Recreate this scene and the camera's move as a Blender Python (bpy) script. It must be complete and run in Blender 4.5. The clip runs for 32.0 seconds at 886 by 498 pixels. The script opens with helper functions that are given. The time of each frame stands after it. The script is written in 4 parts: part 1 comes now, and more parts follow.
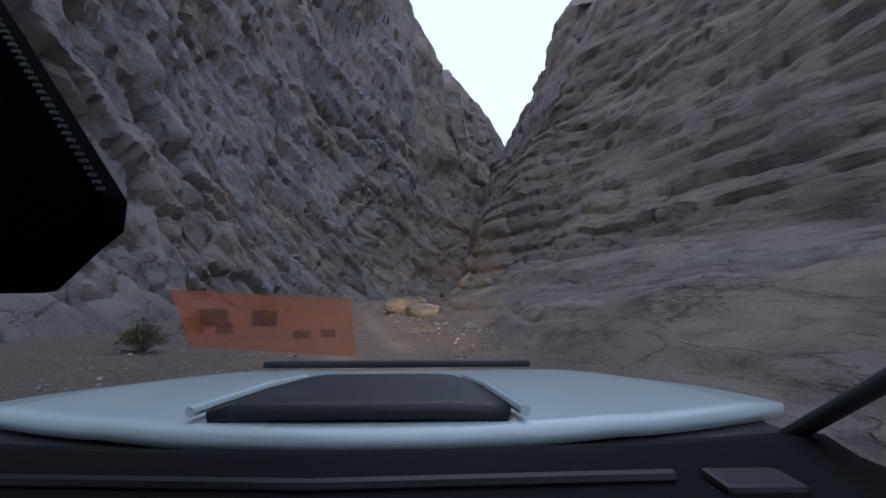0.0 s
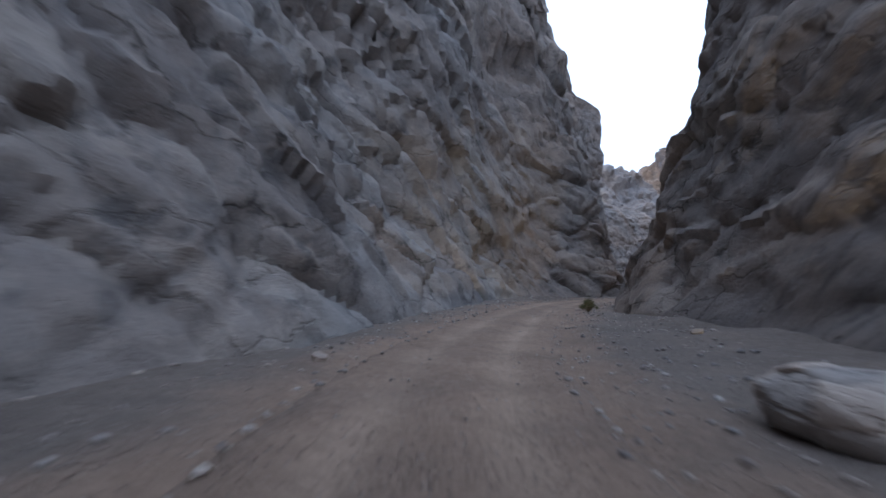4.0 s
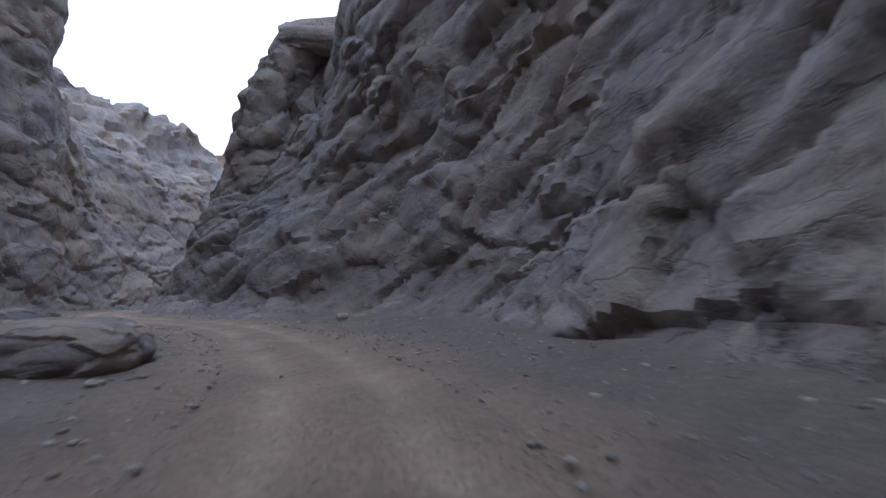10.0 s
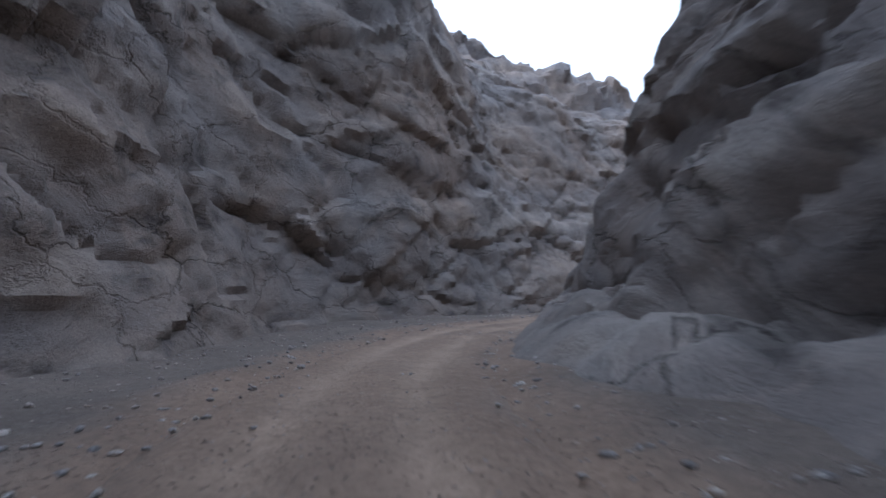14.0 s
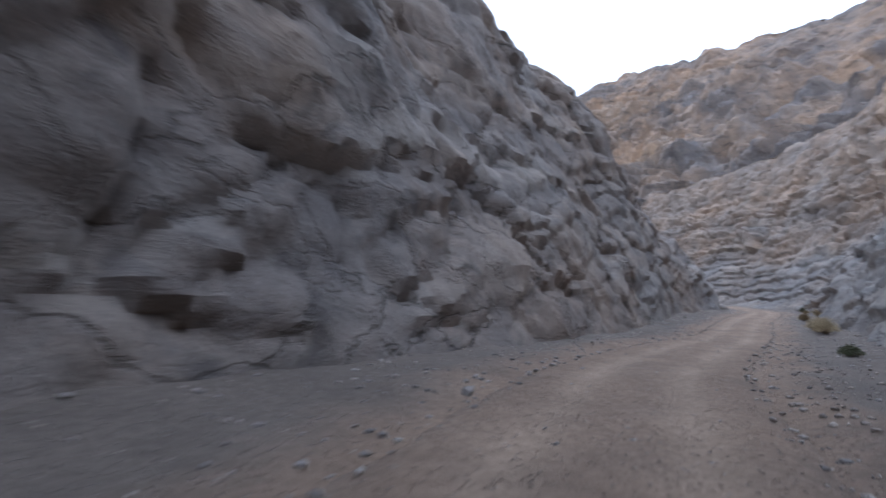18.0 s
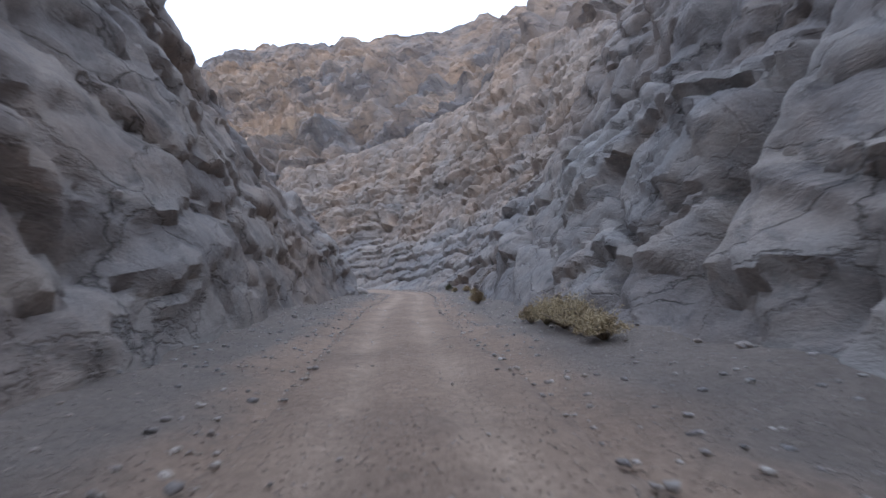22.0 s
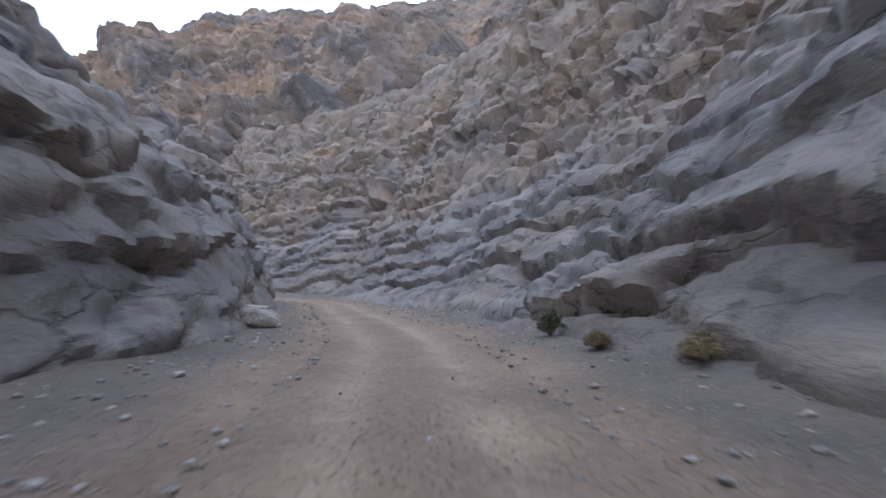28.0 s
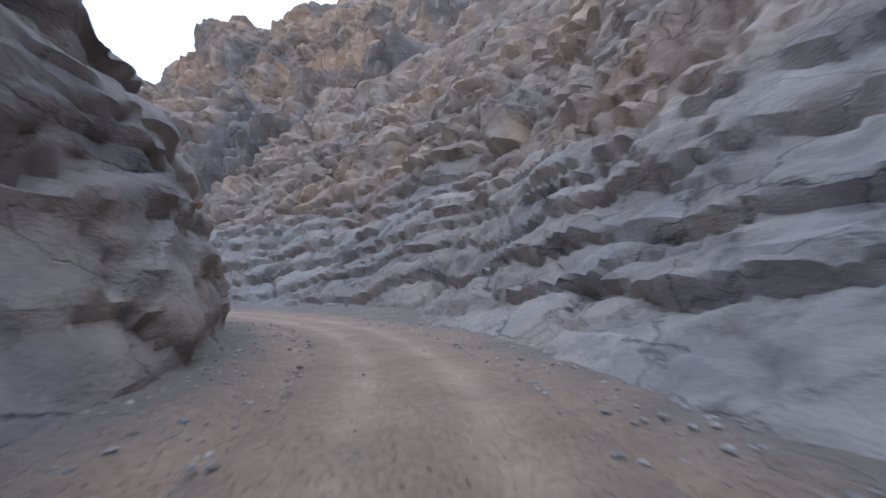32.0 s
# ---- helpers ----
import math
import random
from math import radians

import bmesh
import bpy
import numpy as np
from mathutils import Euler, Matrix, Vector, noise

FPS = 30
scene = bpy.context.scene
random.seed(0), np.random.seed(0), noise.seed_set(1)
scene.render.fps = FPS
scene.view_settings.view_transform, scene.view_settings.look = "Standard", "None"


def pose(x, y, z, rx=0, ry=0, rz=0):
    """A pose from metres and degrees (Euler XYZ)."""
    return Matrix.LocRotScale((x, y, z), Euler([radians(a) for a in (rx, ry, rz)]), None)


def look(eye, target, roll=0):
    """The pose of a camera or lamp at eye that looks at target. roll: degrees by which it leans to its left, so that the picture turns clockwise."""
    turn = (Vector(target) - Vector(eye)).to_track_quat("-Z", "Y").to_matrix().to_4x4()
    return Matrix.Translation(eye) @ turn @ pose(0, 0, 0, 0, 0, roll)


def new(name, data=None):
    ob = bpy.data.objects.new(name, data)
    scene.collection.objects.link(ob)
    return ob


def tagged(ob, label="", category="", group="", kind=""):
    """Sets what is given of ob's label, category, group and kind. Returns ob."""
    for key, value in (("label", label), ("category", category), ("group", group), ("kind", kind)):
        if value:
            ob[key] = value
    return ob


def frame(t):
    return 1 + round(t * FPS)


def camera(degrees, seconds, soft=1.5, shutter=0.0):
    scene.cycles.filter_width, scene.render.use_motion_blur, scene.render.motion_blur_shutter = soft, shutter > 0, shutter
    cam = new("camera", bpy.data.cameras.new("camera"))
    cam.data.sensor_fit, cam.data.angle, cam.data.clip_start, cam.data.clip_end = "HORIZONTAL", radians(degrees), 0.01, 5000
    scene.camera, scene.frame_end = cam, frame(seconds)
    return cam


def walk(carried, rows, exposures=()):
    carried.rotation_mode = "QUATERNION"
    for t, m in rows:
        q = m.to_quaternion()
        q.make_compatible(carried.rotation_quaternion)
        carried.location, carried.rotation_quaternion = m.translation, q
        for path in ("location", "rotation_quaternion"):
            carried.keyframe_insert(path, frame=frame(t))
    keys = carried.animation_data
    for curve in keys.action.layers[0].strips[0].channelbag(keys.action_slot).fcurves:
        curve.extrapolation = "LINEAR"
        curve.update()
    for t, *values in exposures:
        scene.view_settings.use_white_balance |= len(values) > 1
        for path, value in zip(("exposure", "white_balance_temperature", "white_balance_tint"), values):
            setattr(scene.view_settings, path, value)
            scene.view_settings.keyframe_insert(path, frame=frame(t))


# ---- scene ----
cam = camera(83.85, 32.0, shutter=0.5)
PATH = [
    (0.00, pose(0.00, -0.00, 1.526, 94.44, 0.34, -0.00)),
    (0.05, pose(0.00, -0.00, 1.526, 94.44, 0.34, -0.00)),
    (0.2, pose(-0.26, 2.77, 1.517, 94.47, 0.24, 2.36)),
    (0.5, pose(-0.66, 6.94, 1.502, 94.51, 0.09, 5.89)),
    (1.0, pose(-1.91, 13.41, 1.468, 93.94, -0.05, 9.75)),
    (1.5, pose(-3.37, 19.32, 1.429, 94.64, -0.05, 12.02)),
    (2.0, pose(-4.67, 24.79, 1.405, 94.74, -0.14, 12.31)),
    (2.5, pose(-5.66, 29.94, 1.401, 94.14, 0.18, 10.98)),
    (4.5, pose(-7.23, 52.21, 1.358, 93.82, -0.54, -5.24)),
    (5.0, pose(-6.23, 58.06, 1.380, 93.89, -0.10, -9.94)),
    (5.5, pose(-4.77, 64.00, 1.437, 94.12, 0.13, -14.67)),
    (6.0, pose(-2.90, 69.40, 1.522, 94.18, 0.73, -19.71)),
    (6.5, pose(-0.84, 73.85, 1.603, 94.36, 0.91, -25.10)),
    (7.0, pose(1.27, 77.99, 1.617, 94.23, 0.28, -30.83)),
    (7.5, pose(4.12, 82.33, 1.591, 94.35, -0.39, -36.79)),
    (8.0, pose(7.17, 86.21, 1.547, 93.97, -1.10, -42.56)),
    (8.5, pose(10.78, 89.64, 1.513, 93.81, -0.66, -47.26)),
    (9.0, pose(14.28, 92.63, 1.501, 94.14, 0.69, -48.59)),
    (9.5, pose(17.37, 95.32, 1.535, 94.40, 1.20, -48.23)),
    (10.0, pose(20.19, 98.31, 1.560, 94.62, 1.56, -46.73)),
    (10.5, pose(22.51, 101.50, 1.562, 94.68, 1.87, -43.75)),
    (11.0, pose(24.41, 104.76, 1.562, 93.89, -0.40, -39.20)),
    (11.5, pose(26.04, 108.01, 1.573, 93.64, -2.16, -34.22)),
    (12.0, pose(27.61, 111.67, 1.580, 93.90, -2.08, -28.79)),
    (12.5, pose(29.05, 116.44, 1.587, 94.28, -1.13, -21.96)),
    (13.0, pose(29.86, 120.47, 1.598, 94.78, 0.32, -14.40)),
    (13.5, pose(30.19, 124.30, 1.606, 94.68, 1.53, -6.15)),
    (14.0, pose(30.20, 127.34, 1.632, 95.20, 1.81, 1.33)),
    (14.5, pose(29.38, 130.30, 1.671, 94.54, 1.75, 6.66)),
    (16.5, pose(28.58, 137.79, 1.833, 95.33, 0.21, 7.00)),
    (17.0, pose(29.08, 141.06, 1.848, 95.07, -0.31, 0.51)),
    (17.5, pose(30.06, 143.81, 1.838, 94.75, -0.63, -7.20)),
    (18.0, pose(31.23, 145.95, 1.817, 94.44, -1.76, -15.79)),
    (18.5, pose(33.33, 149.21, 1.817, 94.20, -0.06, -25.50)),
    (19.0, pose(35.69, 152.25, 1.778, 93.23, -0.79, -35.23)),
    (19.5, pose(38.49, 154.86, 1.716, 93.09, -1.56, -42.79)),
    (20.0, pose(40.50, 156.86, 1.647, 93.27, -0.64, -47.82)),
    (20.5, pose(42.71, 158.69, 1.551, 92.74, 0.72, -51.47)),
    (21.0, pose(44.57, 160.28, 1.485, 93.17, 1.38, -53.25)),
    (21.5, pose(46.76, 162.08, 1.335, 93.21, 1.14, -54.19)),
    (22.0, pose(49.15, 163.87, 1.230, 93.54, 1.79, -54.74)),
    (22.5, pose(51.17, 165.36, 1.152, 93.79, 1.86, -54.85)),
    (23.0, pose(53.00, 167.04, 1.122, 94.10, 0.25, -54.55)),
    (23.5, pose(54.83, 168.64, 1.117, 94.14, -0.27, -54.59)),
    (24.0, pose(57.31, 170.63, 1.112, 93.95, -0.67, -53.95)),
    (24.5, pose(59.41, 172.50, 1.153, 94.08, -0.59, -53.30)),
    (26.5, pose(66.58, 178.68, 1.287, 94.32, 1.99, -53.07)),
    (27.0, pose(69.13, 180.66, 1.336, 94.12, 1.41, -54.22)),
    (27.5, pose(72.00, 182.79, 1.383, 94.31, 0.46, -54.78)),
    (28.0, pose(74.91, 184.97, 1.425, 94.19, -0.37, -54.90)),
    (28.5, pose(77.71, 187.04, 1.461, 94.20, -0.26, -54.68)),
    (29.0, pose(80.26, 188.97, 1.476, 94.03, 0.62, -54.20)),
    (29.5, pose(82.86, 191.42, 1.483, 94.15, 0.76, -53.16)),
    (30.0, pose(85.23, 193.80, 1.503, 93.82, -0.44, -51.02)),
    (30.5, pose(87.62, 196.45, 1.503, 93.90, -0.17, -48.20)),
    (31.0, pose(89.81, 199.09, 1.470, 93.33, 1.41, -46.12)),
    (31.5, pose(91.56, 201.64, 1.473, 93.80, 0.59, -43.81)),
    (32.0, pose(93.76, 204.61, 1.494, 94.50, 0.27, -42.73)),
]
EXPOSURES = [(0.0, 0.42, 5000, 11), (1.0, 0.66, 5050, 10), (2.0, 0.8, 5000, 10), (5.0, 1.05, 4750, 10), (9.0, 1.32, 4850, 10), (14.0, 1.18, 4850, 10), (17.0, 1.22, 4950, 10), (21.0, 1.17, 4950, 10), (32.0, 1.14, 4950, 10)]
walk(cam, PATH, EXPOSURES)

# ---- world and light: dusk in a deep canyon, the sun already behind the ridges, a thin pale veil over the sky ----
world = bpy.data.worlds.new("pale_dusk_sky")
scene.world = world
world.use_nodes = True
wn = world.node_tree
sky = wn.nodes.new("ShaderNodeTexSky")
sky.sky_type = "NISHITA"
sky.sun_disc = False
sky.sun_elevation = radians(5)
sky.sun_rotation = radians(250)
sky.air_density, sky.dust_density, sky.ozone_density = 1.0, 2.0, 1.0
veil = wn.nodes.new("ShaderNodeMix")
veil.data_type = "RGBA"
veil.inputs[0].default_value = 0.8
veil.inputs[7].default_value = (6.5, 6.4, 6.5, 1.0)
wn.links.new(sky.outputs["Color"], veil.inputs[6])
wn.nodes["Background"].inputs["Strength"].default_value = 0.15
wn.links.new(veil.outputs[2], wn.nodes["Background"].inputs["Color"])
sun_data = bpy.data.lights.new("low_sun", "SUN")
sun_data.energy, sun_data.angle, sun_data.color = 0.35, radians(12), (1.0, 0.95, 0.9)
sun = new("low_sun", sun_data)
sun.matrix_world = look((0, 0, 0), (60, 22, -6))


# ---- materials ----
def material(name):
    mat = bpy.data.materials.new(name)
    mat.use_nodes = True
    return mat, mat.node_tree, mat.node_tree.nodes["Principled BSDF"]


def node(nt, kind, **values):
    n = nt.nodes.new(kind)
    for key, value in values.items():
        n.inputs[key].default_value = value
    return n


def ramp(nt, src, stops):
    r = nt.nodes.new("ShaderNodeValToRGB")
    els = r.color_ramp.elements
    while len(els) < len(stops):
        els.new(0.5)
    for el, (pos, col) in zip(els, stops):
        el.position, el.color = pos, (*col, 1)
    nt.links.new(src, r.inputs["Fac"])
    return r.outputs["Color"]


def mix(nt, fac, a, b, blend="MIX"):
    m = nt.nodes.new("ShaderNodeMix")
    m.data_type, m.blend_type = "RGBA", blend
    for sock, v in ((m.inputs[0], fac), (m.inputs[6], a), (m.inputs[7], b)):
        if hasattr(v, "is_linked"):
            nt.links.new(v, sock)
        else:
            sock.default_value = v if isinstance(v, float) else (*v, 1)
    return m.outputs[2]


def rock_material(name, grey, brown, dark, tilt=(0.0, 0.0, 0.0), squash=1.5, scale=1.0, patch=0.11):
    """Weathered canyon rock: broad stains, bedding streaks, tones that change from bed to bed and block to block, grain and fissures."""
    mat, nt, bsdf = material(name)
    geo = nt.nodes.new("ShaderNodeNewGeometry")
    geology = nt.nodes.new("ShaderNodeAttribute")
    geology.attribute_name = "geology"
    parts = nt.nodes.new("ShaderNodeSeparateColor")
    nt.links.new(geology.outputs["Color"], parts.inputs["Color"])
    turn = nt.nodes.new("ShaderNodeMapping")
    turn.inputs["Rotation"].default_value = [radians(a) for a in tilt]
    turn.inputs["Scale"].default_value = (scale, scale, scale * squash)
    nt.links.new(geo.outputs["Position"], turn.inputs["Vector"])
    level = nt.nodes.new("ShaderNodeMapping")
    level.inputs["Scale"].default_value = (scale, scale, scale * squash * 2.6)
    nt.links.new(geo.outputs["Position"], level.inputs["Vector"])
    pick = nt.nodes.new("ShaderNodeMix")
    pick.data_type = "VECTOR"
    nt.links.new(parts.outputs["Blue"], pick.inputs[0])
    nt.links.new(turn.outputs["Vector"], pick.inputs[4])
    nt.links.new(level.outputs["Vector"], pick.inputs[5])
    bedded = pick.outputs[1]

    def tex(size, detail, rough, src=bedded, twist=0.0, kind="FBM"):
        n = node(nt, "ShaderNodeTexNoise", Scale=size, Detail=detail, Roughness=rough, Distortion=twist)
        n.noise_type = kind
        nt.links.new(src, n.inputs["Vector"])
        return n.outputs["Fac"]

    broad = tex(patch, 4, 0.6, geo.outputs["Position"], 0.8)
    bed = tex(0.5, 7, 0.68, twist=0.5)
    grain = tex(3.0, 9, 0.72)
    fine = tex(17.0, 7, 0.75)
    ridged = tex(0.8, 7, 0.6, twist=0.3, kind="RIDGED_MULTIFRACTAL")
    col = mix(nt, ramp(nt, broad, [(0.4, (0, 0, 0)), (0.6, (1, 1, 1))]), grey, brown)
    tone = ramp(nt, parts.outputs["Green"], [(0.0, (0.33, 0.33, 0.34)), (1.0, (0.7, 0.69, 0.67))])
    col = mix(nt, 0.75, col, tone, "OVERLAY")
    tone = ramp(nt, parts.outputs["Red"], [(0.0, (0.4, 0.4, 0.41)), (1.0, (0.62, 0.61, 0.59))])
    col = mix(nt, 0.7, col, tone, "OVERLAY")
    col = mix(nt, ramp(nt, bed, [(0.34, (0.8, 0.8, 0.8)), (0.46, (0.1, 0.1, 0.1)), (0.7, (0, 0, 0))]), col, dark)
    pale = tuple(min(0.6, c * 1.45) for c in grey)
    col = mix(nt, ramp(nt, grain, [(0.54, (0, 0, 0)), (0.74, (0.32, 0.32, 0.32))]), col, pale)
    col = mix(nt, 0.5, col, ramp(nt, fine, [(0.3, (0.3, 0.29, 0.28)), (0.7, (0.75, 0.74, 0.73))]), "OVERLAY")
    warp = node(nt, "ShaderNodeTexNoise", Scale=0.6, Detail=6.0, Roughness=0.6)
    nt.links.new(bedded, warp.inputs["Vector"])
    add = nt.nodes.new("ShaderNodeVectorMath")
    add.operation = "MULTIPLY_ADD"
    add.inputs[1].default_value = (2.2, 2.2, 2.2)
    nt.links.new(warp.outputs["Color"], add.inputs[0])
    nt.links.new(bedded, add.inputs[2])

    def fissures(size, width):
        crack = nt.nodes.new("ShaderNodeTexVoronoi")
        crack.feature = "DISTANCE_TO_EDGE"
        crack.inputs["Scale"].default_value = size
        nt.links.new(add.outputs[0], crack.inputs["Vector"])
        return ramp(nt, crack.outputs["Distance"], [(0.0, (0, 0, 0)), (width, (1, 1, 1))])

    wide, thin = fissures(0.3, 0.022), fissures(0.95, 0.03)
    cells = nt.nodes.new("ShaderNodeTexVoronoi")
    cells.inputs["Scale"].default_value = 1.4
    nt.links.new(add.outputs[0], cells.inputs["Vector"])
    facet = nt.nodes.new("ShaderNodeSeparateColor")
    nt.links.new(cells.outputs["Color"], facet.inputs["Color"])
    facets = facet.outputs["Red"]
    col = mix(nt, 0.45, col, ramp(nt, facets, [(0.0, (0.4, 0.4, 0.41)), (1.0, (0.63, 0.62, 0.6))]), "OVERLAY")
    col = mix(nt, geology.outputs["Alpha"], col, mix(nt, 1.0, col, (1.08, 0.92, 0.77), "MULTIPLY"))
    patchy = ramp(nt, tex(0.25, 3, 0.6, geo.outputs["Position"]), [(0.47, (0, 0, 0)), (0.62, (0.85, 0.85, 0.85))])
    # In patches the wide fissures get their inner shade in the colour too.
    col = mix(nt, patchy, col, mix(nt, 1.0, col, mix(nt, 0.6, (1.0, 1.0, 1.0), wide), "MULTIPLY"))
    nt.links.new(col, bsdf.inputs["Base Color"])
    bsdf.inputs["Roughness"].default_value = 0.92
    bsdf.inputs["Specular IOR Level"].default_value = 0.25
    last = None
    for height, strength, depth in ((bed, 0.6, 0.34), (ridged, 0.4, 0.14), (wide, 0.55, 0.16), (thin, 0.3, 0.05), (facets, 0.4, 0.14), (grain, 0.5, 0.09), (fine, 0.4, 0.02)):
        b = node(nt, "ShaderNodeBump", Strength=strength, Distance=depth / scale)
        nt.links.new(height, b.inputs["Height"])
        if last:
            nt.links.new(last, b.inputs["Normal"])
        last = b.outputs["Normal"]
    nt.links.new(last, bsdf.inputs["Normal"])
    return mat


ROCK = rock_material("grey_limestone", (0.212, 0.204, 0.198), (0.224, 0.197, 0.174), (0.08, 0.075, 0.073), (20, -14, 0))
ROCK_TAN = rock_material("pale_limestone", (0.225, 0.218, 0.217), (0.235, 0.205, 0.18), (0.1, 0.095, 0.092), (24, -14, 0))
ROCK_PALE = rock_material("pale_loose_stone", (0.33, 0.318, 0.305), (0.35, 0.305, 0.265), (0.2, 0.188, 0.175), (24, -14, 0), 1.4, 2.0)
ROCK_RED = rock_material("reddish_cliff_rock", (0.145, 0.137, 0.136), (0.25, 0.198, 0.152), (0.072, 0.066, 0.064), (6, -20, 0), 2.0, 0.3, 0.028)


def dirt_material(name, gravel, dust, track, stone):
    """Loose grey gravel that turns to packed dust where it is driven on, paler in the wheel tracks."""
    mat, nt, bsdf = material(name)
    geo = nt.nodes.new("ShaderNodeNewGeometry")
    geology = nt.nodes.new("ShaderNodeAttribute")
    geology.attribute_name = "geology"
    parts = nt.nodes.new("ShaderNodeSeparateColor")
    nt.links.new(geology.outputs["Color"], parts.inputs["Color"])

    def tex(size, detail, rough):
        n = node(nt, "ShaderNodeTexNoise", Scale=size, Detail=detail, Roughness=rough)
        nt.links.new(geo.outputs["Position"], n.inputs["Vector"])
        return n.outputs["Fac"]

    patch, grain, fine = tex(0.5, 6, 0.65), tex(7.0, 9, 0.75), tex(45.0, 4, 0.7)
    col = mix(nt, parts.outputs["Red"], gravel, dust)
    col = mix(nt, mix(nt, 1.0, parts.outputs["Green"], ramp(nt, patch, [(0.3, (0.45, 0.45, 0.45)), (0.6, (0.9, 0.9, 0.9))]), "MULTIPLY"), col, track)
    col = mix(nt, 0.6, col, ramp(nt, patch, [(0.3, (0.36, 0.36, 0.36)), (0.7, (0.66, 0.65, 0.63))]), "OVERLAY")
    peb = nt.nodes.new("ShaderNodeTexVoronoi")
    peb.inputs["Scale"].default_value = 11.0
    nt.links.new(geo.outputs["Position"], peb.inputs["Vector"])
    dots = ramp(nt, peb.outputs["Distance"], [(0.14, (0.7, 0.7, 0.7)), (0.3, (0, 0, 0))])
    sparse = mix(nt, 1.0, dots, ramp(nt, grain, [(0.48, (0, 0, 0)), (0.6, (1, 1, 1))]), "MULTIPLY")
    col = mix(nt, sparse, col, stone)
    col = mix(nt, 0.55, col, ramp(nt, grain, [(0.3, (0.28, 0.28, 0.28)), (0.7, (0.75, 0.75, 0.75))]), "OVERLAY")
    nt.links.new(col, bsdf.inputs["Base Color"])
    bsdf.inputs["Roughness"].default_value = 0.95
    bsdf.inputs["Specular IOR Level"].default_value = 0.2
    last = None
    for height, strength, depth in ((grain, 0.8, 0.07), (sparse, 0.7, 0.04), (fine, 0.6, 0.012)):
        b = node(nt, "ShaderNodeBump", Strength=strength, Distance=depth)
        nt.links.new(height, b.inputs["Height"])
        if last:
            nt.links.new(last, b.inputs["Normal"])
        last = b.outputs["Normal"]
    nt.links.new(last, bsdf.inputs["Normal"])
    return mat


# Tan of gravel and dust, with some warmth of headlight glow put into it.
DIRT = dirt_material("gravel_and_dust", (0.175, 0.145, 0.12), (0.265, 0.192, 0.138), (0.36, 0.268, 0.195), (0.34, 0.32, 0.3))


# ---- noise on arrays of places ----
def lattice(ix, iy, iz, seed):
    n = (ix * 374761393 + iy * 668265263 + iz * 2147483647 + seed * 974634777) & 0xFFFFFFFF
    n = ((n ^ (n >> 13)) * 1274126177) & 0xFFFFFFFF
    n = ((n ^ (n >> 16)) * 2246822519) & 0xFFFFFFFF
    return n ^ (n >> 15)


def grad_noise(p, seed=0):
    """Smooth noise from about -1 to 1 at the rows of p."""
    i = np.floor(p).astype(np.int64)
    f = p - i
    w = f * f * f * (f * (f * 6 - 15) + 10)
    total = np.zeros(len(p))
    for c in range(8):
        dx, dy, dz = c & 1, c >> 1 & 1, c >> 2
        h = lattice(i[:, 0] + dx, i[:, 1] + dy, i[:, 2] + dz, seed)
        gx, gy, gz = (h & 255) / 127.5 - 1, (h >> 8 & 255) / 127.5 - 1, (h >> 16 & 255) / 127.5 - 1
        dot = gx * (f[:, 0] - dx) + gy * (f[:, 1] - dy) + gz * (f[:, 2] - dz)
        total += dot * (w[:, 0] if dx else 1 - w[:, 0]) * (w[:, 1] if dy else 1 - w[:, 1]) * (w[:, 2] if dz else 1 - w[:, 2])
    return total * 1.25


def fbm(p, octaves, seed=0, gain=0.5):
    out, amp = np.zeros(len(p)), 1.0
    for k in range(octaves):
        out += amp * grad_noise(p * 2.07**k, seed + k)
        amp *= gain
    return out


def billow(p, octaves, seed=0, gain=0.5):
    """Rounded swellings with sharp creases between them, about 0 to 1."""
    out, amp = np.zeros(len(p)), 1.0
    for k in range(octaves):
        out += amp * (np.abs(grad_noise(p * 2.07**k, seed + k)) * 2 - 0.55)
        amp *= gain
    return out


def blocks(p, seed=0, groove=0.1):
    """Fractured blocks: each cell of the rock stands out or back and leans a little, with clefts between. About -1 to 1."""
    i = np.floor(p).astype(np.int64)
    near = np.full(len(p), 9.0)
    second = near.copy()
    tone, lean = np.zeros(len(p)), np.zeros(len(p))
    for dx in (-1, 0, 1):
        for dy in (-1, 0, 1):
            for dz in (-1, 0, 1):
                c = i + (dx, dy, dz)
                h = lattice(c[:, 0], c[:, 1], c[:, 2], seed)
                at = c + np.stack([(h & 1023) / 1023, (h >> 10 & 1023) / 1023, (h >> 20 & 1023) / 1023], 1)
                off = p - at
                d = np.sqrt((off**2).sum(1))
                first = d < near
                second = np.where(first, near, np.minimum(second, d))
                near = np.where(first, d, near)
                g = lattice(c[:, 2], c[:, 0], c[:, 1], seed + 7)
                slope = off[:, 0] * ((g & 255) / 127.5 - 1) + off[:, 1] * ((g >> 8 & 255) / 127.5 - 1) + off[:, 2] * ((g >> 16 & 255) / 127.5 - 1)
                tone = np.where(first, (h >> 7 & 255) / 127.5 - 1, tone)
                lean = np.where(first, slope, lean)
    return 0.6 * tone + 0.6 * lean, np.exp(-(((second - near) / groove) ** 2)), tone


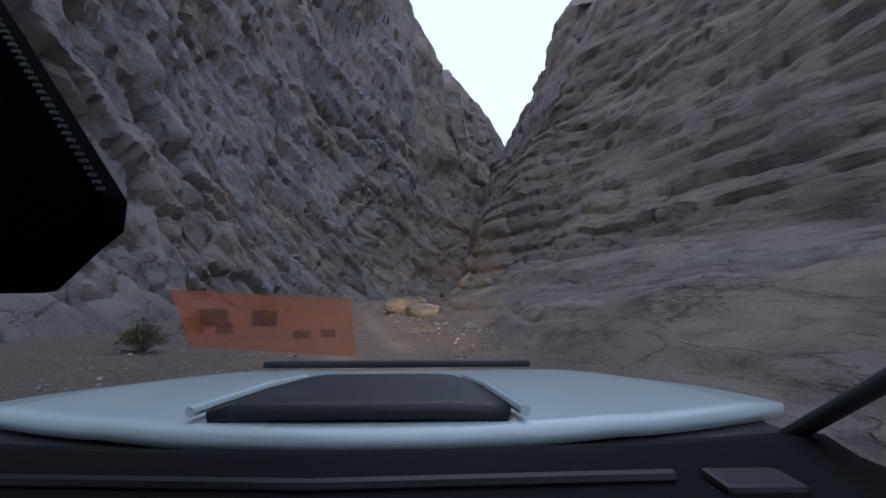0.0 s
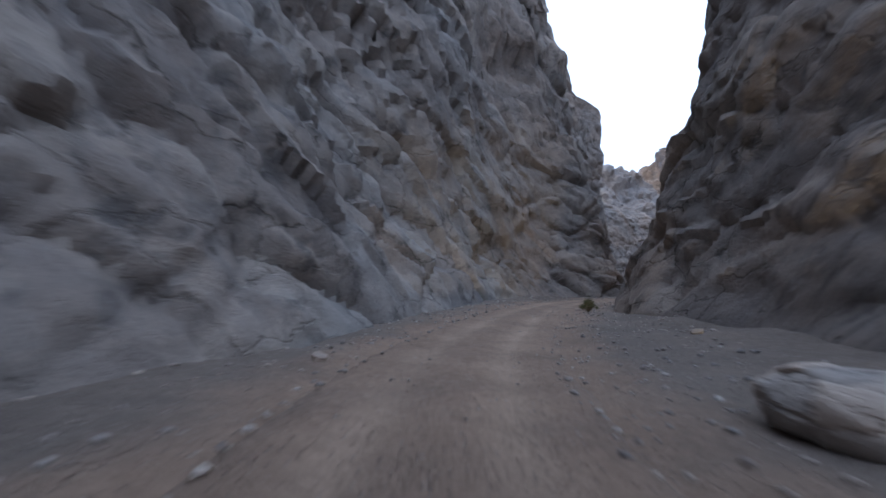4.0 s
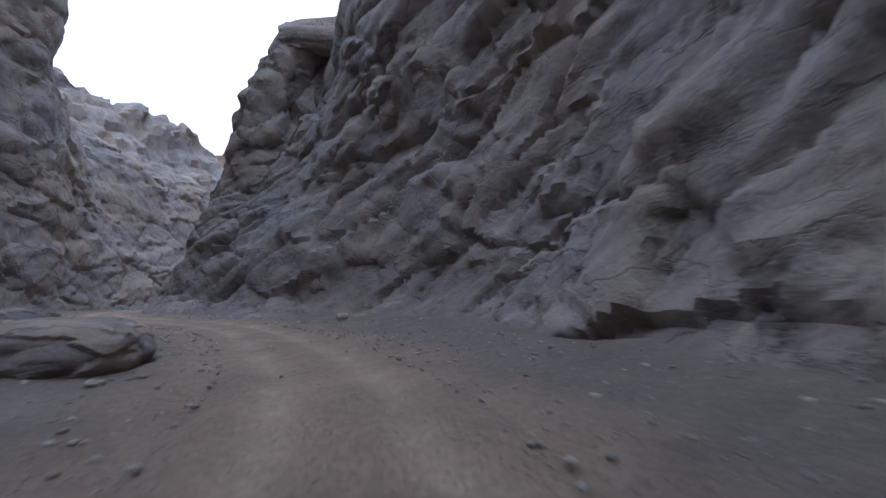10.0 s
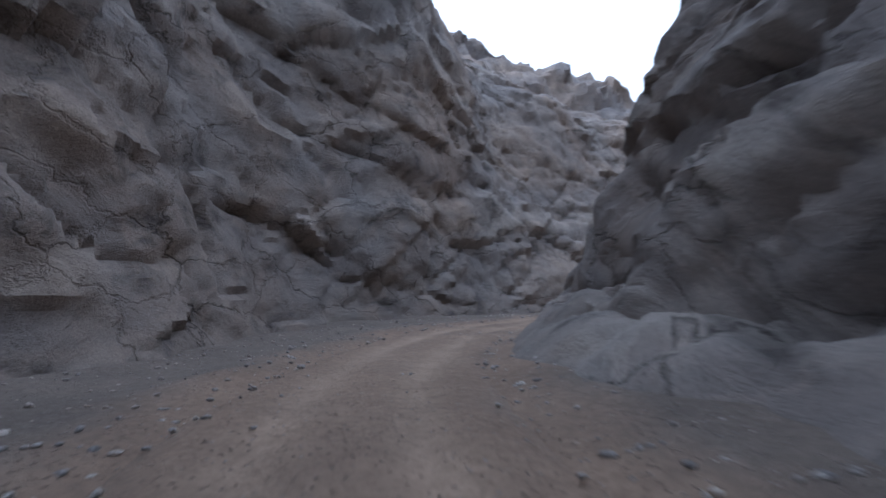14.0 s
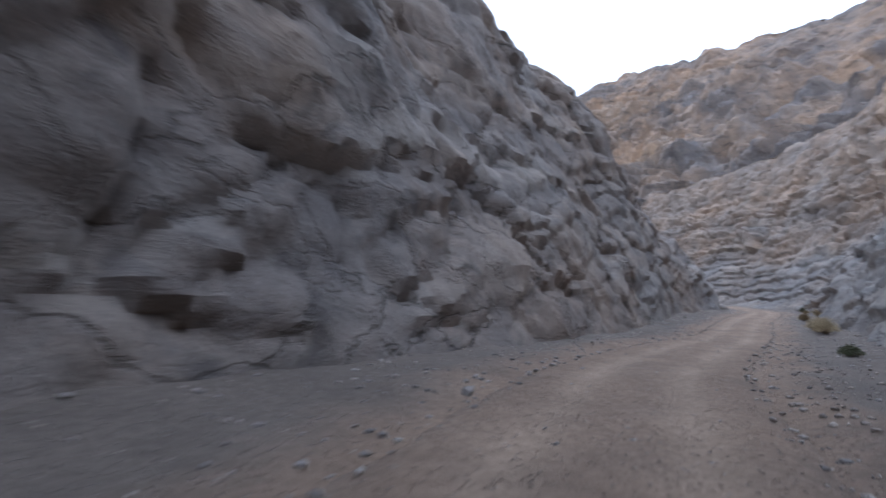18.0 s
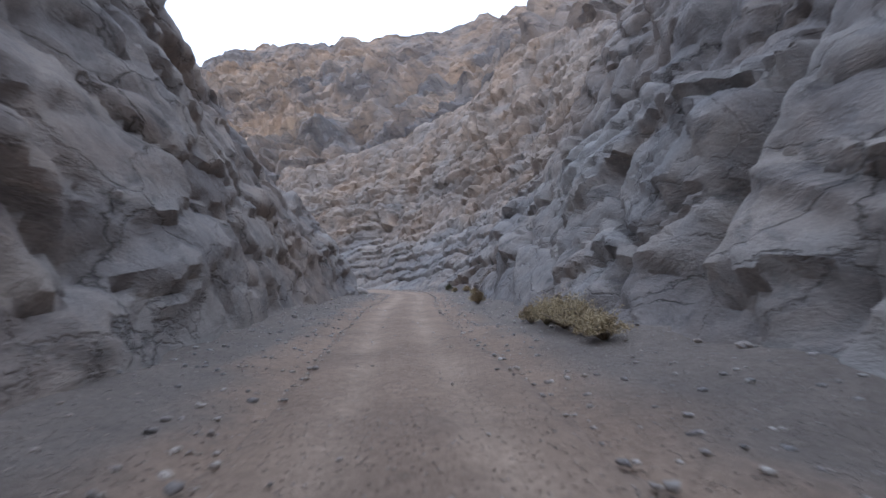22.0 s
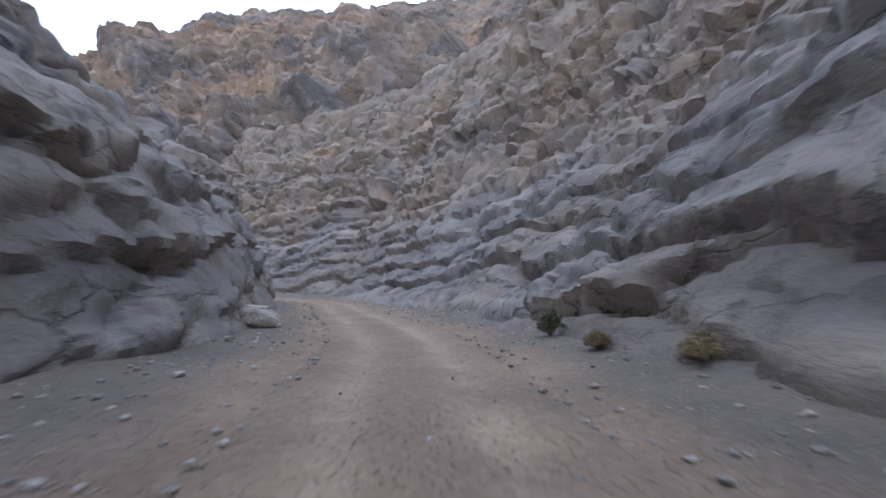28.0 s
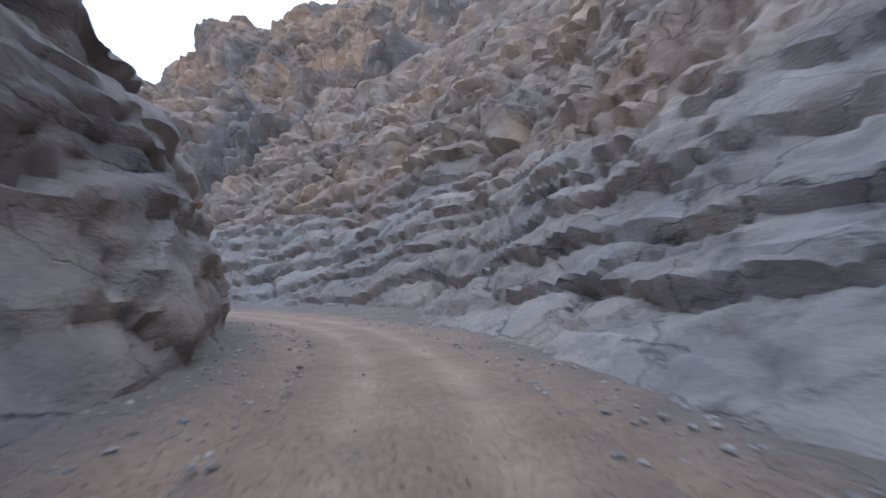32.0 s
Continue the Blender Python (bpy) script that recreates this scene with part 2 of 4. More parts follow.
def mesh_object(name, verts, faces, mat, smooth=True, parent=None, geology=None, sharp=0):
    """verts: rows of places; faces: rows of four corners."""
    verts, faces = np.asarray(verts, np.float32), np.asarray(faces, np.int32)
    me = bpy.data.meshes.new(name)
    me.vertices.add(len(verts))
    me.vertices.foreach_set("co", verts.ravel())
    n, k = faces.shape
    me.loops.add(n * k)
    me.loops.foreach_set("vertex_index", faces.ravel())
    me.polygons.add(n)
    me.polygons.foreach_set("loop_start", np.arange(0, n * k, k, dtype=np.int32))
    me.update(calc_edges=True)
    me.materials.append(mat)
    if smooth:
        me.polygons.foreach_set("use_smooth", np.ones(n, bool))
        if sharp:
            me.set_sharp_from_angle(angle=radians(sharp))
    if geology is not None:
        at = me.color_attributes.new("geology", "FLOAT_COLOR", "POINT")
        at.data.foreach_set("color", (geology if geology.shape[1] == 4 else np.c_[geology, np.zeros(len(verts))]).astype(np.float32).ravel())
    me.update()
    ob = new(name, me)
    if parent:
        ob.parent = parent
    return ob


def grid_faces(nu, nv):
    a = (np.arange(nu - 1)[:, None] * nv + np.arange(nv - 1)).ravel()
    return np.stack([a, a + nv, a + nv + 1, a + 1], 1)


# ---- the road's line: x, y and height of its middle ----
ROAD = np.array([
    (2.8, -29.9, 0.02),
    (0.0, -0.0, 0.02),
    (-1.3, 10.4, -0.02),
    (-3.7, 20.6, -0.07),
    (-5.7, 30.9, -0.10),
    (-6.5, 41.4, -0.12),
    (-7.2, 51.9, -0.13),
    (-5.2, 62.2, -0.08),
    (-1.7, 72.0, 0.07),
    (3.4, 81.2, 0.10),
    (10.2, 89.1, 0.02),
    (18.1, 96.1, 0.04),
    (24.3, 104.5, 0.06),
    (28.4, 114.2, 0.08),
    (30.2, 124.5, 0.11),
    (28.9, 134.8, 0.27),
    (30.7, 144.9, 0.33),
    (36.9, 153.4, 0.25),
    (44.7, 160.4, -0.04),
    (52.9, 166.9, -0.37),
    (60.8, 173.7, -0.32),
    (68.9, 180.5, -0.17),
    (77.3, 186.8, -0.05),
    (85.2, 193.7, -0.00),
    (91.7, 201.9, -0.02),
    (93.8, 204.6, -0.01),
    (99.5, 212.0, -0.01),
    (103.5, 220.6, -0.01),
    (104.8, 232.6, -0.01),
    (102.8, 246.6, -0.01),
])


def curve_through(points, step):
    """A smooth line through the rows of points, sampled about every step metres."""
    pts = np.asarray(points, float)
    pts = np.vstack([2 * pts[0] - pts[1], pts, 2 * pts[-1] - pts[-2]])
    out = []
    for a, b, c, d in zip(pts, pts[1:], pts[2:], pts[3:]):
        n = max(2, int(np.linalg.norm((c - b)[:2]) / step))
        t = (np.arange(n) / n)[:, None]
        out.append(0.5 * (2 * b + (c - a) * t + (2 * a - 5 * b + 4 * c - d) * t**2 + (3 * b - a - 3 * c + d) * t**3))
    out.append(pts[-2:-1])
    return np.vstack(out)


ROAD_LINE = curve_through(ROAD, 1.0)


def ground_height(xy):
    """Height of the wash floor: that of the nearest stretch of road."""
    xy = np.atleast_2d(xy)
    out = np.empty(len(xy))
    for k in range(0, len(xy), 4000):
        part = xy[k : k + 4000]
        d2 = ((part[:, None, :] - ROAD_LINE[None, :, :2]) ** 2).sum(-1)
        w = 1.0 / (d2 + 4.0) ** 2
        out[k : k + 4000] = (w * ROAD_LINE[:, 2]).sum(1) / w.sum(1)
    return out


def road_distance(xy):
    xy = np.atleast_2d(xy)
    out = np.empty(len(xy))
    for k in range(0, len(xy), 4000):
        part = xy[k : k + 4000]
        out[k : k + 4000] = np.sqrt(((part[:, None, :] - ROAD_LINE[None, :, :2]) ** 2).sum(-1).min(1))
    return out


# ---- canyon walls ----
def rock_relief(p, high, bed=(0.0, 0.0, 1.0), ledge=0.35, thick=2.2, rough=1.0, blocky=1.0, seed=0, layered=0.0, flute=0.0, chips=True, warm=0.3, clefts=(), grow=1.0, band=0.0, steady=0.0, joints=0.0, dome=0.0, sheet_bed=(-0.2, 0.55, 1.0), sheet_thick=4.5, warm_high=0.0, crag=0.0, crag_from=7.0):
    """How far the rock stands out at the places p, and its tones from bed to bed and block to block."""
    bed = np.array(bed) / np.linalg.norm(bed)
    flat = p + bed * (p @ bed)[:, None] * 1.1
    warp = np.stack([fbm(p / 6.0, 2, seed + 50 + k) for k in range(3)], 1)
    far = np.clip(high / 25.0, 0, 1.5)
    d = (0.9 + 1.4 * far) * rough * fbm(p / 14.0, 2, seed + 1)
    d += 0.6 * rough * (1 + 0.5 * far) * billow(flat / 9.0 + warp * 0.25, 2, seed + 5, 0.42)
    some = np.clip(0.75 + 1.4 * grad_noise(p / 7.0, seed + 3), 0.1, 1.8)
    big, cleft, tone = blocks(flat / (6.0 * grow) + warp * 0.3, seed + 21, 0.06)
    d += 0.62 * blocky * (1 + 0.6 * far) * (big - 0.75 * cleft * some)
    low, crack, small = blocks(flat / (2.3 * grow) + warp * 0.18, seed + 31, 0.08)
    d += 0.24 * blocky * (1 + 0.6 * far) * (low - 0.6 * crack * some)
    near = (high < 9) & chips
    if flute:
        d += flute * billow(p * (1 / 26.0, 1 / 26.0, 1 / 110.0) + warp * 0.12, 3, seed + 41, 0.5)
    if near.any():
        chip, slit, rest = blocks(flat[near] / 0.95 + warp[near] * 0.2, seed + 37, 0.1)
        d[near] += 0.12 * blocky * (chip - 0.5 * slit) * some[near] * np.clip((9 - high[near]) / 4, 0, 1)
    d += 0.06 * rough * billow(flat / 2.2 + warp * 0.3, 2, seed + 9)
    d += 0.07 * rough * fbm(flat / 0.7 + warp * 0.4, 2, seed + 13)
    if joints:
        for k, (nx, ny, nz, gap) in enumerate(((0.55, 0.75, 0.45, 3.1), (0.8, -0.5, 0.6, 2.3), (-0.6, -0.35, 0.85, 3.7))):
            level = (p @ np.array((nx, ny, nz)) + 0.35 * warp[:, k]) / gap
            at = np.floor(level).astype(np.int64)
            tooth = level - at
            strong = (lattice(at, at * 0, at * 0, seed + 200 + k) & 255) / 255
            where = np.clip(0.35 + 2.2 * grad_noise(p / 8.0, seed + 210 + k), 0, 1.2)
            d += joints * where * (0.35 + 0.9 * strong) * (0.34 * gap / 3 * (np.minimum(1.1 * (1 - tooth), tooth * 9.0) - 0.5))
            d -= joints * where * strong * 0.26 * np.exp(-((np.minimum(tooth, 1 - tooth) * gap / 0.13) ** 2))
    level = (p @ bed + (1 - 0.75 * steady) * (1.3 * warp[:, 0] + 0.5 * warp[:, 1])) / thick
    step = np.floor(level)
    tooth = level - step
    d += ledge * (np.minimum((1 - tooth) * 1.15, tooth * 6.5) - 0.5) * np.clip(0.8 + 1.3 * (1 - steady) * grad_noise(p / 6.0, seed + 17), 0.05, 1.7)
    d -= ledge * (0.25 + 0.7 * steady) * np.exp(-((np.minimum(tooth, 1 - tooth) * thick / 0.14) ** 2))
    level = (p @ bed + 0.4 * (1 - 0.75 * steady) * warp[:, 1]) / (thick * 0.31)
    layer = np.floor(level)
    tooth = level - layer
    d += 0.3 * ledge * (np.minimum((1 - tooth) * 1.25, tooth * 5.0) - 0.5) * np.clip(0.3 + 0.5 * steady + 1.6 * grad_noise(p / 4.0, seed + 19), 0, 1.5)
    if band:
        level = (p @ bed + 3.0 * warp[:, 2]) / 15.0
        storey = np.floor(level)
        tooth = level - storey
        d += band * (np.minimum((1 - tooth) * 1.1, tooth * 9.0) - 0.5)
        red = lattice(storey.astype(np.int64), storey.astype(np.int64) * 0, storey.astype(np.int64) * 0, seed + 2) & 255
        warm = warm * (0.4 + 1.4 * red / 255)
    if dome:
        across = np.array(sheet_bed) / np.linalg.norm(sheet_bed)
        level = (p @ across + 2.2 * warp[:, 1] + 0.8 * warp[:, 2]) / sheet_thick
        tooth = level - np.floor(level)
        part_of = np.clip(0.9 + 1.2 * grad_noise(p / 11.0, seed + 71), 0.15, 1.6)
        d += dome * (np.sqrt(np.clip(1 - (2 * tooth**0.5 - 1) ** 2, 0, 1)) - 0.75) * part_of
        d -= 0.6 * dome * np.exp(-((np.minimum(tooth, 1 - tooth) * sheet_thick / 0.2) ** 2)) * part_of
    if crag:
        up = np.clip((high - crag_from + 3 * warp[:, 0]) / 5, 0, 1)
        tall = p * (1, 1, 0.25)
        column, gap, shade = blocks(tall / 4.6 + warp * 0.3, seed + 81, 0.09)
        level = (p @ bed + 1.6 * warp[:, 0]) / 2.7
        tooth = level - np.floor(level)
        d += crag * up * (0.6 * column - 0.85 * gap + 0.95 * billow(p * (1 / 13.0, 1 / 13.0, 1 / 40.0) + warp * 0.2, 3, seed + 87))
        d += 0.5 * crag * up * (np.minimum((1 - tooth) * 1.15, tooth * 8.0) - 0.5)
        tone = tone * (1 - 0.6 * up) + 0.6 * up * shade
        warm = warm + warm_high * up
    for cx, cy, ax, ay, lean, width, depth in clefts:
        aside = (p[:, 0] - cx) * ax + (p[:, 1] - cy) * ay - lean * high + 0.35 * warp[:, 2]
        d -= depth * np.exp(-((aside / width) ** 2)) * np.clip(high / 3.0, 0, 1)
    d *= np.clip((high + 0.9) / 2.5, 0.35, 1)
    deep = lattice(step.astype(np.int64), step.astype(np.int64) * 0, step.astype(np.int64) * 0, seed) & 255
    thin = lattice(layer.astype(np.int64), layer.astype(np.int64) * 0, layer.astype(np.int64) * 0, seed + 1) & 255
    beds = (0.6 * deep + 0.4 * thin) / 255
    return np.c_[d, beds, 0.5 + 0.25 * tone + 0.25 * small, np.full(len(p), layered), np.clip(warm * (1 + 0.8 * grad_noise(p / 9.0, seed + 61)), 0, 1)]


def canyon_wall(name, label, mat, side, sections, step=0.21, fine=0.18, coarse=0.65, growth=1.0105, calm=9.0, soften=0.2):
    """A rock wall that rises from a line on the ground. side 1: the rock lies to the right of the line, -1: to its left.
    Sections: stations and the rock's make-up there, one blending into the next.
    Stations: x, y, then four times how far back and how high the face stands there, from low to high."""
    st = np.array([(*row, k) for k, (rows, make) in enumerate(sections) for row in rows], float)
    line = curve_through(st, step)
    foot, prof, where = line[:, :2], line[:, 2:10].reshape(len(line), 4, 2), line[:, 10]
    size = int(7 / step)
    kernel = np.hanning(2 * size + 3)[1:-1]
    pad = np.vstack([np.repeat(foot[:1], size, 0) + (foot[:1] - foot[1:2]) * np.arange(size, 0, -1)[:, None], foot,
                     np.repeat(foot[-1:], size, 0) + (foot[-1:] - foot[-2:-1]) * np.arange(1, size + 1)[:, None]])
    soft = np.stack([np.convolve(pad[:, k], kernel / kernel.sum(), "valid") for k in (0, 1)], 1)
    tang = np.gradient(soft, axis=0)
    tang /= np.linalg.norm(tang, axis=1)[:, None]
    back = np.stack([tang[:, 1], -tang[:, 0]], 1) * side
    over, behind = prof[:, 3:] + (16.0, -1.5), prof[:, 3:] + (34.0, 0.0)
    behind[..., 1] = -2.0
    levels = np.concatenate([np.zeros((len(line), 1, 2)), prof, over, behind], 1)
    levels[:, 0, 1] = -0.4
    lens = np.linalg.norm(np.diff(levels.mean(0), axis=0), axis=1)
    cum = np.r_[0, np.cumsum(lens)]
    rows, s, gap = [], 0.0, fine
    while s < cum[-1]:
        rows.append(s)
        s += gap
        gap = min(coarse, gap * growth) if s < cum[4] + 1.5 else 4.0
    rows = np.array(rows + [cum[-1]])
    seg = np.clip(np.searchsorted(cum, rows, "right") - 1, 0, 5)
    t = (rows - cum[seg]) / lens[seg]
    t = t * t * (3 - 2 * t) * 0.35 + t * 0.65
    prof = levels[:, seg] * (1 - t)[None, :, None] + levels[:, seg + 1] * t[None, :, None]
    nu, nv = prof.shape[:2]
    base = ground_height(foot)
    P = np.empty((nu, nv, 3))
    P[..., :2] = foot[:, None] + back[:, None] * prof[..., :1]
    P[..., 2] = base[:, None] + prof[..., 1]
    N = np.cross(np.gradient(P, axis=0), np.gradient(P, axis=1))
    N /= np.linalg.norm(N, axis=2)[..., None] + 1e-9
    if ((N[..., :2] * back[:, None]).sum(-1)).mean() > 0:
        N = -N
    look_of = np.zeros((nu, nv, 5))
    for k, (stations, make) in enumerate(sections):
        weight = np.clip(1 - np.abs(np.clip(where, 0, len(sections) - 1) - k), 0, 1)
        cols = np.flatnonzero(weight > 0)
        at, high = P[cols].reshape(-1, 3), prof[cols][..., 1].ravel()
        got = np.vstack([rock_relief(at[i : i + 30000], high[i : i + 30000], **make) for i in range(0, len(at), 30000)])
        look_of[cols] += got.reshape(len(cols), nv, 5) * weight[cols][:, None, None]
    relief = np.pad(look_of[..., 0], 1, "edge")
    relief = (relief[:-2] + 2 * relief[1:-1] + relief[2:]) / 4
    look_of[..., 0] = (1 - soften) * look_of[..., 0] + soften * (relief[:, :-2] + 2 * relief[:, 1:-1] + relief[:, 2:]) / 4
    look_of[..., 0] *= 1 - 0.62 * np.clip((rows - cum[4] + calm) / calm, 0, 1)
    p = (P + N * look_of[..., :1]).reshape(-1, 3)
    ob = mesh_object(name, p, grid_faces(nu, nv), mat, geology=look_of[..., 1:].reshape(-1, 4), sharp=36)
    return tagged(ob, label, "canyon wall", kind="structure")


LEFT_SOUTH = [
    (-9.0, -30, 1.5, 4, 3.6, 12, 5, 28, 6, 60),
    (-9.0, -8, 1.5, 4, 3.6, 12, 5, 28, 6, 60),
    (-9.8, 12, 1.8, 4, 3.8, 11, 5.5, 28, 7, 60),
    (-11.3, 27, 2.0, 4, 4.0, 10, 6.5, 26, 9, 60),
    (-12.6, 42, 2.5, 5, 4.8, 10, 8.5, 24, 12, 58),
    (-12.0, 51, 2.0, 4, 4.8, 10, 9, 24, 13, 56),
    (-8.8, 62, 1.8, 3, 5.0, 9, 10, 24, 14, 56),
    (-6.0, 71, 1.8, 3, 4.5, 9, 8, 24, 10, 56),
    (-1.8, 81, 1.8, 3, 3.5, 10, 4.8, 25, 11.6, 66),
]
LEFT_BEND = [
    (4.3, 88.8, 1.6, 2, 3.8, 7, 6.4, 15.5, 13.8, 58),
    (11.6, 94.6, 1.0, 2, 2.0, 6, 4.2, 11.5, 11.5, 36),
    (13.8, 102.0, 1.2, 2, 2.6, 8, 4.2, 17, 8, 34),
    (13.4, 107.5, 1.4, 4, 2.6, 10, 4.2, 20, 8.5, 40),
    (11.0, 114, 1.6, 4, 3, 12, 5, 28, 9, 53),
    (13.0, 122, 1.6, 4, 3.2, 12, 5, 28, 9, 55),
    (18.5, 129, 1.4, 4, 3.0, 12, 5, 27, 9, 50),
    (22.5, 134, 1.2, 4, 2.6, 12, 4.5, 25, 9, 47),
    (24.0, 140, 1.0, 4, 2.2, 12, 3.2, 24, 6, 43),
]
LEFT_NORTH = [
    (24.3, 146, 0.8, 4, 1.6, 12, 2.2, 23, 3.6, 41),
    (28.5, 151.4, 0.4, 4, 0.5, 10, 0.6, 22, 1.0, 38),
    (33.0, 155.5, 1.4, 4, 3.0, 11, 4.8, 20, 10, 31),
    (38.5, 160, 2.4, 4.5, 5.4, 10.5, 8.6, 19.5, 16.5, 27),
    (45.0, 166, 2.0, 4.5, 4.5, 10.5, 7.5, 19, 16, 25.5),
    (52.0, 172, 1.8, 4.5, 4.2, 10, 7, 18, 16, 24),
    (58.8, 178.3, 1.6, 5, 3.2, 10.5, 5.6, 17.5, 14, 23.5),
    (67.0, 185.5, 1.5, 4.5, 3.2, 9, 6.2, 13, 14, 18),
]
LEFT_END = [
    (76.0, 192, 1.5, 4, 3.8, 7, 7, 10.5, 14, 14),
    (83.5, 197.8, 1.3, 3.5, 3.2, 6.5, 6, 8.5, 12, 11),
    (89.0, 204.5, 1.2, 3.5, 3, 6, 5.5, 7.5, 11, 9),
    (95.0, 212.0, 1.2, 4, 3, 7.5, 5, 9, 10, 10.5),
    (99.3, 219.0, 1.2, 4, 2.6, 7.5, 4.5, 10, 8, 13),
    (99.5, 228, 1.4, 4, 3.5, 8, 7, 12, 14, 15),
    (96.0, 246, 1.5, 4, 4.0, 8, 8, 13, 18, 20),
]
RIGHT_SOUTH = [
    (3.4, -28, 5.5, 0.9, 10, 3.5, 18, 20, 32, 54),
    (2.8, 0, 1.8, 0.7, 10, 3.5, 19, 19, 36, 54),
    (1.1, 14, 1.8, 0.75, 10.6, 3.8, 20.5, 19, 38.5, 54),
    (-0.6, 24, 1.8, 0.8, 10, 3.8, 20.5, 19, 38.5, 54),
    (-1.5, 31, 1.8, 0.8, 8.8, 4.2, 19.5, 19, 37, 52),
    (-1.2, 38, 4.0, 1.2, 7.6, 4.8, 15.5, 17, 29.5, 44),
    (-0.8, 45.5, 2.8, 2.6, 5.6, 8, 10.8, 17, 22.6, 38),
    (0.4, 52, 1.6, 3, 4, 8, 8, 16, 20, 36),
]
RIGHT_BEND = [
    (0.8, 60, 1.5, 3, 3.6, 9, 7.5, 18, 20, 40),
    (0.8, 69.5, 1.4, 3.5, 3.2, 9, 7, 19, 19, 40),
    (4.6, 77.2, 1.4, 4, 3.2, 9, 6.4, 19, 16, 42),
    (10.0, 84.0, 1.6, 3, 3.6, 9, 7, 22, 15, 46),
    (17.0, 90.0, 1.6, 3, 3.8, 9, 7, 22, 13, 50),
    (23.5, 95.2, 1.7, 3, 3.8, 9, 7, 22, 12, 50),
    (29.5, 102, 1.8, 3, 3.6, 9, 5.8, 22, 10, 48),
    (33.6, 109.5, 1.8, 3, 3.6, 8.5, 5.2, 20, 7, 44),
    (34.6, 117, 2.6, 1.4, 4.5, 8, 5.6, 18, 7, 36),
    (33.4, 125, 2.8, 1.3, 5.2, 7.5, 6.6, 15, 8.2, 27),
    (32.3, 132, 2.4, 1.3, 5.0, 6, 8.0, 12.5, 12, 22),
    (31.1, 138.1, 1.9, 1.3, 4.6, 5.2, 8.2, 9.5, 15.6, 23),
]
RIGHT_TURN = [
    (32.8, 143.3, 1.7, 1.6, 2.6, 5, 3.8, 10, 10.5, 23.5),
    (38.8, 148.0, 1.5, 3.5, 3.2, 8.5, 5.2, 15, 10, 28),
    (45.0, 153.0, 1.8, 4, 3.6, 9, 6, 17, 12, 29),
    (51.0, 158.6, 2.0, 3, 4.6, 8, 9, 17, 18, 31),
    (57.4, 164.1, 1.8, 3, 4.6, 8, 9, 17, 18, 32),
    (62.8, 168.9, 1.8, 3, 4.6, 8, 9, 17, 19, 32),
    (68.3, 173.6, 2.0, 3, 5.0, 8.5, 9.5, 17.5, 20, 33),
    (76.0, 180.3, 2.0, 3, 5.0, 8, 9.5, 16.5, 20, 32),
]
RIGHT_NORTH = [
    (82.5, 185.6, 2.0, 3, 5.4, 8, 10, 15, 22, 30),
    (88.0, 191.8, 1.6, 1.3, 4.6, 5, 10.5, 12, 25, 30),
    (93.7, 198.7, 2.4, 1.1, 5.2, 4.4, 12, 12.5, 27, 36),
    (98.3, 205.3, 2.4, 1.1, 5.2, 4.2, 15, 16, 28, 40),
    (102.4, 211.6, 2.4, 1.1, 5.2, 4.6, 15, 18, 27, 42),
    (106.4, 219.6, 2.4, 1.3, 5.2, 6, 14, 20, 26, 42),
    (111.0, 228, 2.5, 3, 6.5, 9, 14, 20, 27, 38),
    (108.5, 242, 3.0, 3, 8.0, 9, 16, 18, 30, 34),
    (101.0, 258, 3.0, 3, 9.0, 9, 18, 17, 32, 32),
]
canyon_wall("canyon_wall_left", "tall weathered grey limestone wall with bulges and dark clefts", ROCK, -1, [
    (LEFT_SOUTH, dict(bed=(0.3, 0.6, 1), seed=11, ledge=0.2, blocky=0.75, rough=0.65, warm=0.0, joints=0.8, dome=0.45, sheet_bed=(0.35, 0.7, 1), sheet_thick=4.6)),
    (LEFT_BEND, dict(bed=(0.45, -0.2, 1), rough=0.85, seed=11, ledge=0.15, blocky=0.8, flute=0.7, joints=0.5, warm=0.35, dome=0.3, sheet_bed=(0.45, 0.55, 1), sheet_thick=4.6)),
    (LEFT_NORTH, dict(warm=0.4, bed=(-0.45, 0.25, 1), seed=41, blocky=0.45, rough=0.55, ledge=0.18, joints=0.5, dome=0.28, sheet_bed=(0.25, 0.3, 1), sheet_thick=4.2)),
    (LEFT_END, dict(bed=(-0.3, 0.1, 1), ledge=0.3, seed=41, blocky=0.6, rough=0.7, joints=0.7, dome=0.2, sheet_bed=(-0.3, 0.1, 1), sheet_thick=3.4)),
])
